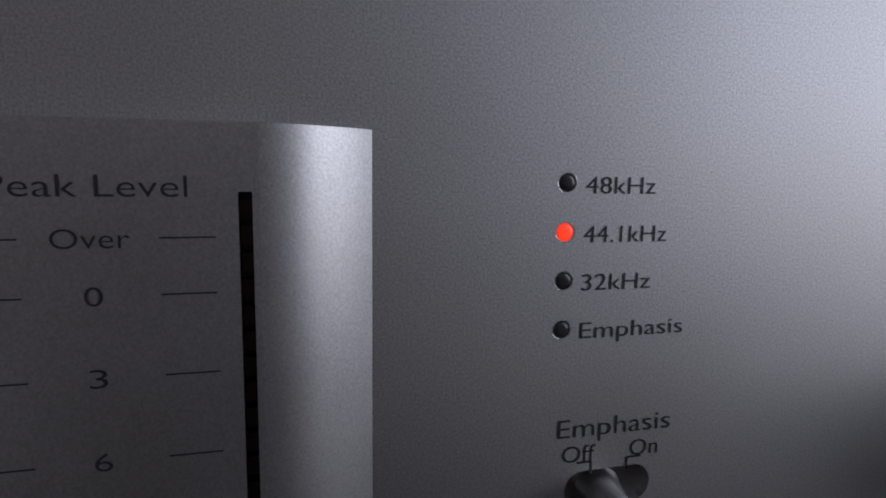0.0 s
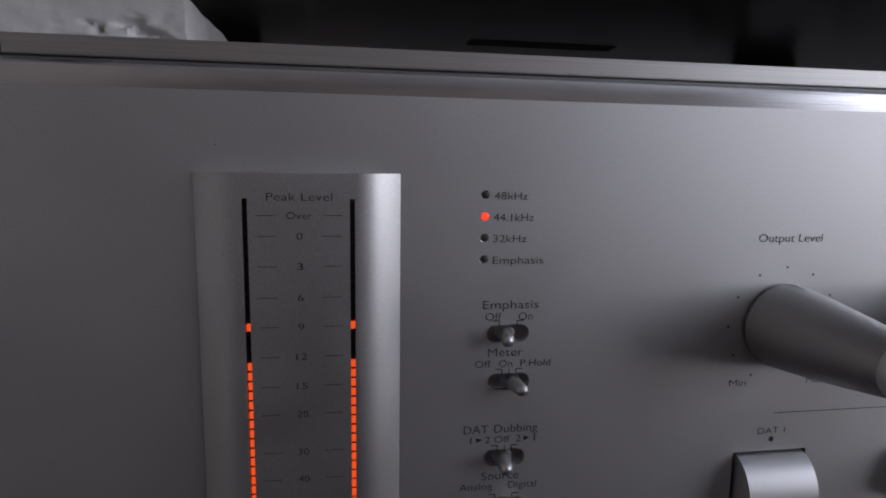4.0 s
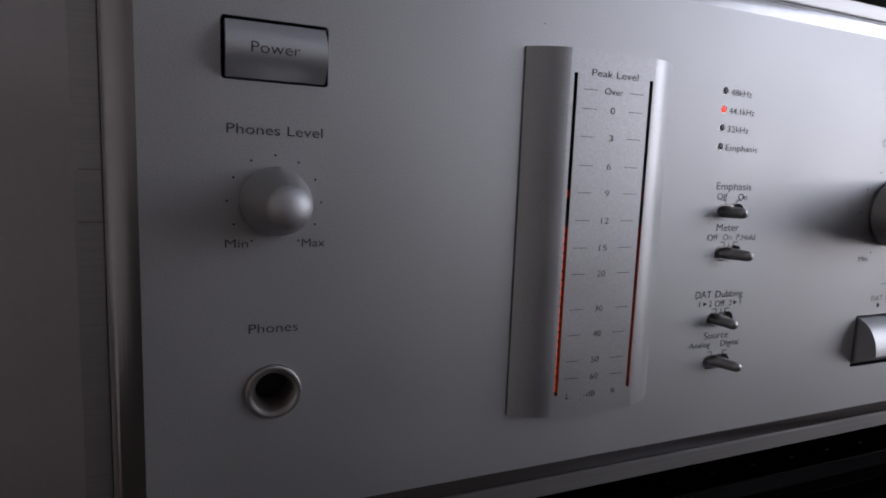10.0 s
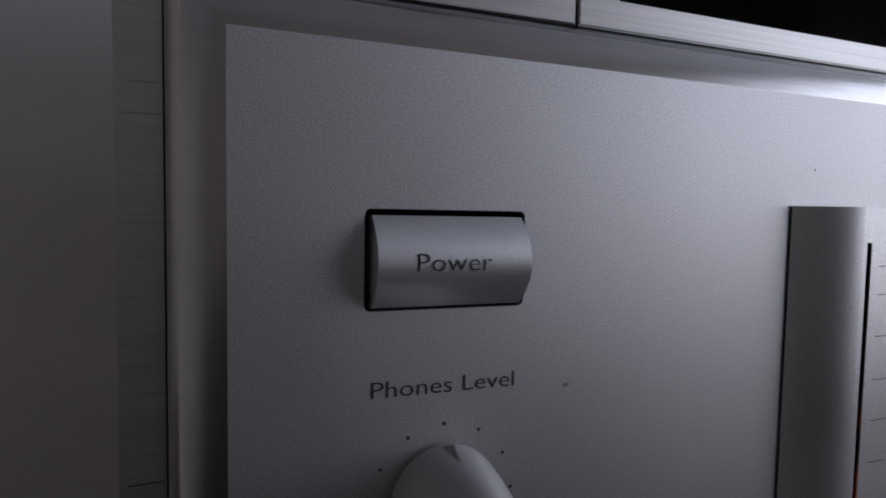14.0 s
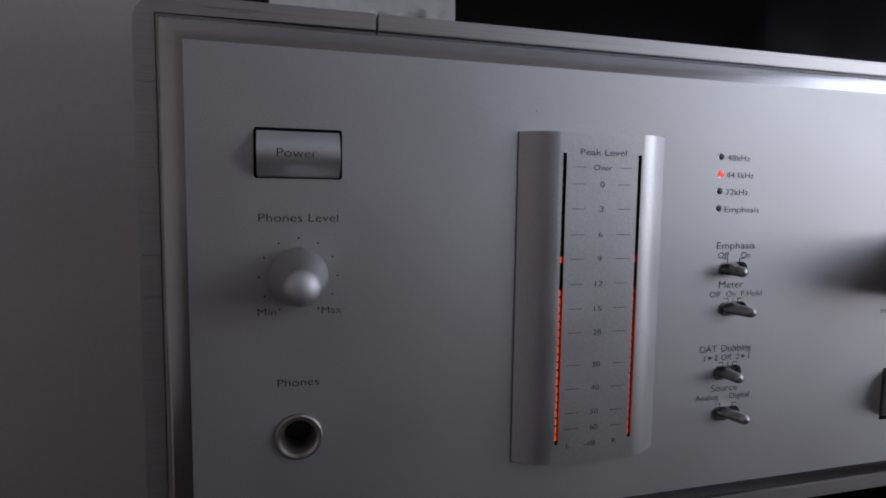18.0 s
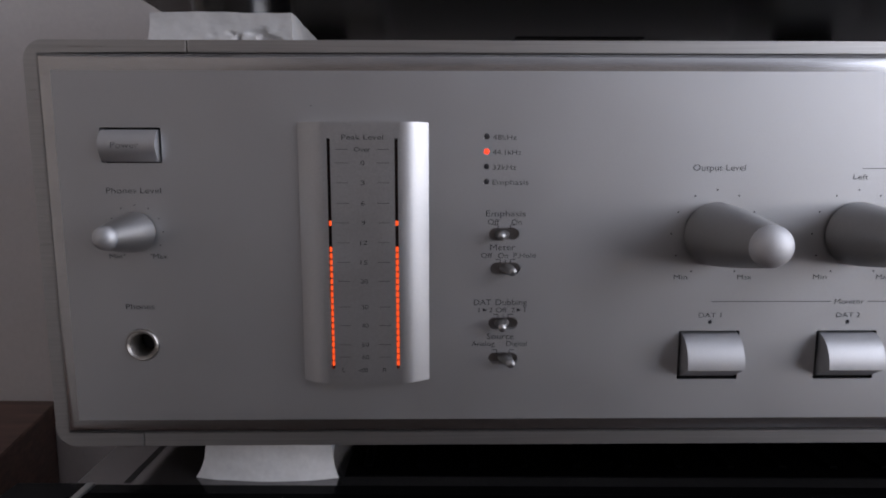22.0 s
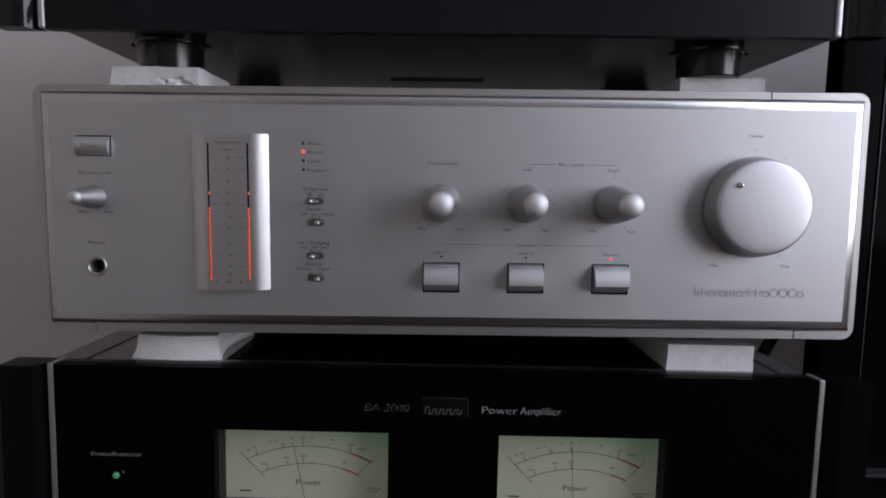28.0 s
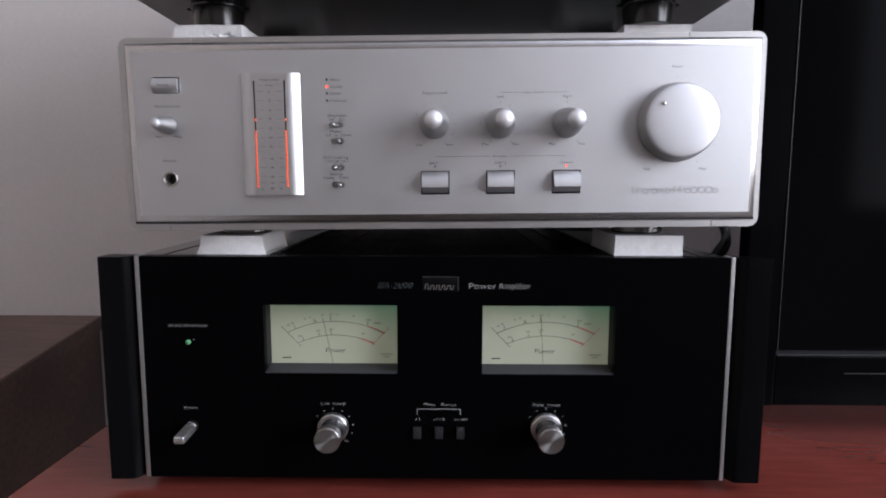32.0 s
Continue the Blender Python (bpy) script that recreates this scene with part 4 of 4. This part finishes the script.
# maker's badge: a dark plate with a row of slanting bars
badge = soften(part("badge_plate", solid(-0.0256, 0.0003, AY - 0.0009, AY + 0.001, 0.1262, 0.1374, 0.0004), BLACK_GLOSS, amp, "glossy black badge plate"), 30)
bars = []
for k in range(11):
    x, lo, hi = -0.0236 + 0.00195 * k, 0.1280, 0.1306 if k else 0.1316
    bars += [(x, lo, x + 0.0006, hi), (x, lo, x + 0.00195, lo) if k % 2 else (x + 0.0006, hi, x + 0.00255, hi)]
strokes(bars[:-1], 0.0006, AY - 0.00098, NICKEL, badge, "badge_bars")
# pale lines paint the glint on the plate's top and right edges
strokes([(-0.0250, 0.1368, -0.0003, 0.1368), (-0.0002, 0.1268, -0.0002, 0.1368)], 0.00025, AY - 0.00098, STEEL, badge, "badge_edge_glint")
lettering("Power/Protector", -0.1924, 0.0998, 0.0275, 0.0024, AP, WHITE_INK, fascia, thin=0.024)
lettering("Power", -0.1932, 0.0388, 0.0096, 0.0024, AP, WHITE_INK, fascia, thin=0.024)
part("green_lamp", turned([(0.0019, AY + 0.001), (0.0019, AY - 0.0006), (0.0012, AY - 0.0016), (0.0003, AY - 0.0019)], -0.1930, 0.0888, 20), LED_GREEN, amp, "small lit green lamp", smooth=True)
strokes([(-0.1894, 0.0902, -0.1888, 0.0910)], 0.0008, AP, GREEN_INK, fascia, "print_line")
# power lever
bm = turned([(0.0042, AY + 0.001), (0.0042, AY - 0.003), (0.0036, AY - 0.004)], -0.1930, 0.0262, 28)
base = soften(part("lever_collar", bm, STEEL, amp, "round metal collar of the power switch"), 30)
bm = solid(-0.0038, 0.0038, -0.0195, 0.0, -0.0027, 0.0027, 0.0011, 3)
bmesh.ops.transform(bm, matrix=pose(-0.1930, AY - 0.003, 0.0262, 4, 0, 0), verts=bm.verts[:])
soften(part("power_lever", bm, SPUN, amp, "flat bright metal power lever"), 35)
for cx, cz, words in ((-0.0901, 0.0264, (("Left", -0.0056, 0.0064), ("Level", 0.0046, 0.0086))), (0.0636, 0.0270, (("Right", -0.0056, 0.0080), ("Level", 0.0054, 0.0086)))):
    k = soften(part("knob", turned([(0.0102, AY), (0.0110, AY - 0.0006), (0.0110, AY - 0.0046), (0.0102, AY - 0.0056), (0.0080, AY - 0.0058), (0.0080, AY - 0.0165), (0.0086, AY - 0.0169), (0.0090, AY - 0.0176), (0.0090, AY - 0.0240), (0.0086, AY - 0.0246), (0.0004, AY - 0.0246)], cx, cz, 48), LATHE, amp, "turned metal level knob with a bright cap"), 30)
    bm = bmesh.new()
    for j in range(40):
        a = 2 * math.pi * j / 40
        m = pose(cx, 0, cz) @ Matrix.Rotation(-a, 4, "Y") @ pose(0.0081, AY - 0.0112, 0)
        tmp = solid(-0.0003, 0.0003, -0.0052, 0.0052, -0.00035, 0.00035)
        bmesh.ops.transform(tmp, matrix=m, verts=tmp.verts[:])
        me = bpy.data.meshes.new("tmp")
        tmp.to_mesh(me)
        tmp.free()
        bm.from_mesh(me)
        bpy.data.meshes.remove(me)
    part("knurling", bm, GREY_PLASTIC, k, "dark ribbed grip")
    for word, dx, wx in words:
        lettering(word, cx + dx, 0.0425, wx, 0.0024, AP, WHITE_INK, fascia, thin=0.024)
    for j in range(3, 11):
        a = radians((j - 5) * 28)
        lettering(str(j), cx + 0.0142 * math.sin(a), cz + 0.0137 * math.cos(a) - 0.0009, 0.0012 if j < 10 else 0.0024, 0.0017, AP, WHITE_INK, fascia, thin=0.024)
for word, cx, w in (("Meter", -0.0202, 0.0090), ("Range", -0.0066, 0.0104)):
    lettering(word, cx, 0.0424, w, 0.0023, AP, WHITE_INK, fascia, thin=0.024)
strokes([(-0.0293, 0.0400, 0.0019, 0.0400), (-0.0293, 0.0400, -0.0293, 0.0355), (0.0019, 0.0400, 0.0019, 0.0355)], 0.0003, AP, WHITE_INK, fascia)
for word, x, w in (("x1", -0.0293, 0.0036), ("x1/10", -0.0137, 0.0078), ("x1/100", 0.0019, 0.0096)):
    lettering(word, x, 0.0314, w, 0.0018, AP, WHITE_INK, fascia, thin=0.024)
for x in BUTTONS:
    soften(part("range_button", solid(x - 0.0029, x + 0.0029, AY - 0.0025, AY + 0.012, 0.0183, 0.0265, 0.0004), GREY_PLASTIC, amp, "small dark grey push button"), 30)

# ---- the amplifier above ----
ctl = thing("control_amplifier", "black control amplifier with silver inset, metal controls and rubber feet", "amplifier", LEAN)
CX, CZ0, CZ1, CY = -0.0172, 0.3325, 0.500, 0.0105
CL, CR = CX - 0.2108, CX + 0.2108
SX0, SX1, SZ = -0.1400, 0.1690, 0.3632
cface = part("front_panel", pierced([(CL, CZ0), (CR, CZ0), (CR, CZ1), (CL, CZ1)], [[(SX0, SZ), (SX1, SZ), (SX1, 0.480), (SX0, 0.480)]], CY, 0.006), ANODISED, ctl, "black anodised front panel")
part("silver_inset", solid(SX0 - 0.001, SX1 + 0.001, CY + 0.0022, CY + 0.006, SZ - 0.001, 0.481), INSET, ctl, "brushed silver inset panel")
part("inset_rim", mitred_ring([(0.0, CY + 0.0024), (0.0, CY - 0.0003), (0.0012, CY - 0.0005), (0.0016, CY)], SX0, SX1, SZ, 0.480), STEEL, ctl, "thin metal rim of the inset")
for s in (-1, 1):
    xs = CX + s * 0.2108
    part("trim_strip", solid(min(xs, xs + s * 0.0034), max(xs, xs + s * 0.0034), CY - 0.0012, CY + 0.006, CZ0, CZ1, 0.0012, 4), ALU, ctl, "thin silver trim strip")
    a, b, c = xs + s * 0.0034, xs + s * 0.0100, xs + s * 0.0252
    bm = bmesh.new()
    sec = [(a, CY + 0.004), (a + s * 0.0018, CY + 0.0036), (b - s * 0.0012, CY - 0.0026), (b, CY - 0.0034), (b + s * 0.0014, CY - 0.0038), (c - s * 0.0008, CY - 0.0038), (c, CY - 0.003), (c, CY + 0.006), (a, CY + 0.006)]
    lo = [bm.verts.new((x, y, CZ0)) for x, y in sec]
    hi = [bm.verts.new((x, y, CZ1)) for x, y in sec]
    bm.faces.new(lo)
    bm.faces.new(hi)
    for k in range(len(sec)):
        bm.faces.new((lo[k], lo[(k + 1) % len(sec)], hi[(k + 1) % len(sec)], hi[k]))
    soften(part("end_cap", bm, END_GLOSS, ctl, "gloss black end cap of the front panel"), 40)
CB = 0.339  # the bottom plate lies a little above the lower edge of the front panel
bm = solid(-0.2352, 0.2110, CY + 0.006, 0.295, CB, CZ1 - 0.002, 0.001)
for v in bm.verts:
    if v.co.x < 0:
        v.co.x -= 0.028 * (v.co.y - CY - 0.006)
part("case", bm, GREY_STEEL, ctl, "grey painted steel case and bottom plate")
for x0, x1 in ((-0.2360, -0.2350), (0.2108, 0.2118)):
    bm = solid(x0, x1, CY + 0.0065, 0.2945, CB + 0.0004, CZ1 - 0.0016, 0.0003)
    for v in bm.verts:
        if x0 < 0:
            v.co.x -= 0.028 * (v.co.y - CY - 0.006)
    part("side_panel", bm, BLACK_SATIN, ctl, "satin black side panel of the case")
part("bottom_slot", solid(-0.0582, 0.0168, 0.169, 0.181, CB - 0.0004, CB + 0.001, 0.0004), HOLE, ctl, "long dark slot in the bottom plate")
for x in (-0.150, 0.115):
    part("bottom_screw", upright([(0.0042, CB + 0.0005), (0.0042, CB - 0.0012), (0.003, CB - 0.0024)], x, 0.287, 16), RUBBER, ctl, "dark screw head")
for x, y in ((-0.1780, 0.0490), (0.1450, 0.0530), (-0.1840, 0.240), (0.1510, 0.240)):
    f = soften(part("rubber_foot", upright([(0.0170, 0.3175), (0.0177, 0.3182), (0.0184, 0.3318), (0.0199, 0.3324), (0.0202, 0.3336), (0.0194, 0.3342), (0.0196, CB + 0.0005)], x, y, 40), FOOT, ctl, "tapered black rubber foot with a rim"), 30)
    for s in (-1, 1):
        part("rim_lug", solid(x + s * 0.0212 - 0.0020, x + s * 0.0212 + 0.0020, y - 0.0025, y + 0.0025, 0.3322, 0.3342, 0.0006), FOOT, f)
# lever at the lower left: a flattened stem that leans down to a broad end
bm = bmesh.new()
rings = []
for t, w, h in ((0.0, 0.0052, 0.0046), (0.5, 0.0052, 0.0044), (0.93, 0.0053, 0.0036), (1.0, 0.0049, 0.0032)):
    x, y, z = -0.1947 + 0.0065 * t, CY - 0.025 * t, 0.3590 - 0.0095 * t
    rings.append([bm.verts.new((x + w * math.copysign(abs(math.cos(q)) ** 0.6, math.cos(q)), y, z + h * math.copysign(abs(math.sin(q)) ** 0.6, math.sin(q)))) for q in [2 * math.pi * k / 28 for k in range(28)]])
for p, q in zip(rings, rings[1:]):
    for k in range(28):
        bm.faces.new((p[k], p[(k + 1) % 28], q[(k + 1) % 28], q[k]))
bm.faces.new(rings[-1])
soften(part("lever_knob", bm, STEEL, ctl, "flat-ended metal lever knob"), 30)
bm = solid(-0.0044, 0.0044, -0.010, 0.0, 0.0, 0.022, 0.0012, 3)
bmesh.ops.transform(bm, matrix=pose(-0.1640, CY, 0.3655, 5, 0, 0), verts=bm.verts[:])
soften(part("lever_switch", bm, GREY_PLASTIC, ctl, "dark metal lever switch"), 30)
strokes([(-0.1533, 0.3702, -0.1480, 0.3702), (-0.1533, 0.3674, -0.1470, 0.3674)], 0.0014, CY - 0.00008, WHITE_INK, cface, "illegible_print")
soften(part("small_knob", turned([(0.0075, CY + 0.003), (0.0075, CY - 0.010), (0.0066, CY - 0.012), (0.0004, CY - 0.0122)], 0.0520, 0.3775, 40), DARK_STEEL, ctl, "small dark metal knob"), 30)
soften(part("large_knob", turned([(0.0182, CY + 0.003), (0.0186, CY - 0.001), (0.0186, CY - 0.004), (0.0165, CY - 0.0055), (0.0155, CY - 0.020), (0.014, CY - 0.0215), (0.0004, CY - 0.0216)], 0.1310, 0.3830, 64), CHROME, ctl, "large turned metal knob"), 30)

# ---- white foam pads ----


def foam_pad(x0, x1, y0, y1, z0, z1, flare, torn, m, label, bow=0.0):
    """A cut piece of packing foam, uneven at the edges; flare: how far its foot spreads; torn: a ragged bite along the front."""
    nx, ny, nz = 26, 10, 10
    bm = solid(-0.5, 0.5, -0.5, 0.5, -0.5, 0.5)
    bmesh.ops.subdivide_edges(bm, edges=bm.edges[:], cuts=44 if torn else 15, use_grid_fill=True)
    for v in bm.verts:
        u, w, h = v.co
        x = x0 + (u + 0.5) * (x1 - x0)
        y = y0 + (w + 0.5) * (y1 - y0)
        z = z0 + (h + 0.5) * (z1 - z0)
        low = 0.5 - h
        x += flare * low * low * (0.6 if u > 0.2 else (-1.0 if u < -0.3 else 0))
        y -= bow * (1 - 4 * u * u) if w < -0.3 else 0
        if bow and u > 0.2:
            x -= 0.006 * (w + 0.5) * (0.5 - w) * 4 * (0.6 + 0.4 * low)
        n = noise.noise(Vector((x * 160, y * 160, z * 160)))
        if abs(h) < 0.499:
            y += (0.00045 * n) if w < -0.45 else 0
            x += 0.0004 * n if abs(u) > 0.45 else 0
        if torn and w < -0.4 and abs(h) < 0.5:
            k = noise.noise(Vector((x * 260 - z * 120, 1.3, z * 300 + x * 70))) + 0.45 * noise.noise(Vector((x * 620, 4.1, z * 620)))
            reach = min(1.0, max(0.0, (u + 0.12) * 5)) * min(1.0, max(0.0, (0.48 - u) * 7)) * min(1.0, max(0.0, (0.34 - h) * 2.5))
            y += 0.0026 * min(1.0, max(0.0, (k + 0.05) * 2.2)) * reach
        if torn and h > 0.4:
            z += 0.0005 * noise.noise(Vector((x * 120, y * 120, 7.0)))
        v.co = (x, y, z)
    ob = part("foam_pad", bm, FOAM)
    ob.matrix_world = m
    return tagged(soften(ob, 50), label, "foam pad", "foam pads under the hi-fi units")


foam_pad(-0.2045, -0.1548, 0.030, 0.080, 0.3019, 0.3174, 0.002, True, LEAN, "white packing foam pad with torn front on the silver amplifier")
foam_pad(0.1255, 0.1757, 0.044, 0.092, 0.3019, 0.3174, 0.001, False, LEAN, "cut white packing foam pad on the silver amplifier")
foam_pad(-0.1885, -0.1432, 0.0168, 0.075, AZ1 - 0.0008, 0.1636, 0.0042, False, pose(0, 0, 0), "curved white packing foam pad on the black power amplifier", 0.003)
foam_pad(0.1140, 0.1630, 0.016, 0.085, AZ1 - 0.0008, 0.1646, 0.0005, False, pose(0, 0, 0), "square white packing foam pad on the black power amplifier")
foam_pad(-0.1900, -0.1380, 0.195, 0.255, 0.3019, 0.3174, 0.001, False, LEAN, "white packing foam pad under a rear foot")
foam_pad(0.1080, 0.1600, 0.195, 0.255, 0.3019, 0.3174, 0.001, False, LEAN, "white packing foam pad under a rear foot")
foam_pad(-0.1850, -0.1400, 0.25, 0.31, AZ1 + 0.001, 0.1630, 0.001, False, pose(0, 0, 0), "white packing foam pad under a rear foot of the silver unit")
foam_pad(0.1140, 0.1630, 0.25, 0.31, AZ1 + 0.001, 0.1646, 0.001, False, pose(0, 0, 0), "white packing foam pad under a rear foot of the silver unit")

# ---- television beside the stack ----
tv = thing("television", "large glossy black flat television, switched off, standing on the table", "television", pose(0.75, 0.1, TOP))
T0, T1, TZ0, TZ1 = -0.502, 0.52, 0.030, 0.61
SIDE = 0.0300
for x0, x1 in ((T0, T0 + SIDE), (T1 - SIDE, T1)):
    part("bezel_side", solid(x0, x1, -0.010, 0.007, TZ0, TZ1, 0.0015), BEZEL, tv, "glossy black side of the frame")
part("bezel_top", solid(T0 + SIDE, T1 - SIDE, -0.010, 0.007, TZ1 - 0.04, TZ1, 0.0015), BLACK_GLOSS, tv)
part("bezel_bottom", solid(T0 + SIDE, T1 - SIDE, -0.009, 0.007, TZ0, TZ0 + 0.045, 0.0015), BEZEL, tv, "black bar under the screen")
part("edge_line", solid(T0 + SIDE, T0 + SIDE + 0.0006, -0.0106, 0.0, TZ0 + 0.05, TZ1 - 0.04), TV_LINE, tv, "fine metallic line beside the screen")
part("edge_line", solid(T0 + SIDE, T1 - SIDE, -0.0108, 0.0, TZ0 + 0.0455, TZ0 + 0.0472), TV_LINE, tv, "fine dark metallic line under the screen")
part("edge_line", solid(T0 + SIDE + 0.06, T1 - SIDE - 0.06, -0.0098, 0.0, TZ0 + 0.0290, TZ0 + 0.0298), TV_LINE, tv, "fine dark line in the bar under the screen")
part("screen", solid(T0 + SIDE + 0.0009, T1 - SIDE - 0.0001, 0.0, 0.006, TZ0 + 0.0452, TZ1 - 0.0401), SCREEN, tv, "dark switched-off screen")
part("back_shell", solid(T0 + 0.045, T1 - 0.045, 0.0065, 0.06, TZ0 + 0.02, TZ1 - 0.02, 0.01), BLACK, tv)
part("stand_neck", solid(-0.06, 0.06, 0.01, 0.05, 0.008, TZ0 + 0.03, 0.004), BLACK_GLOSS, tv, "neck of the stand")
part("stand_base", solid(-0.25, 0.25, -0.08, 0.16, 0.0, 0.012, 0.004), BLACK_GLOSS, tv, "flat base of the stand")

# ---- cables behind the units ----
tagged(tube("cable", [(0.21, 0.315, 0.245), (0.258, 0.245, 0.205), (0.262, 0.165, 0.157), (0.247, 0.155, 0.128), (0.235, 0.2, 0.05), (0.24, 0.25, TOP + 0.004)], 0.0042, RUBBER), "thick black cable hanging behind the silver unit", "cable")
tagged(tube("cable", [(0.215, 0.32, 0.235), (0.272, 0.26, 0.19), (0.275, 0.19, 0.15), (0.262, 0.18, 0.12), (0.25, 0.22, 0.04), (0.255, 0.27, TOP + 0.004)], 0.004, RUBBER), "thick black cable hanging beside another one", "cable")
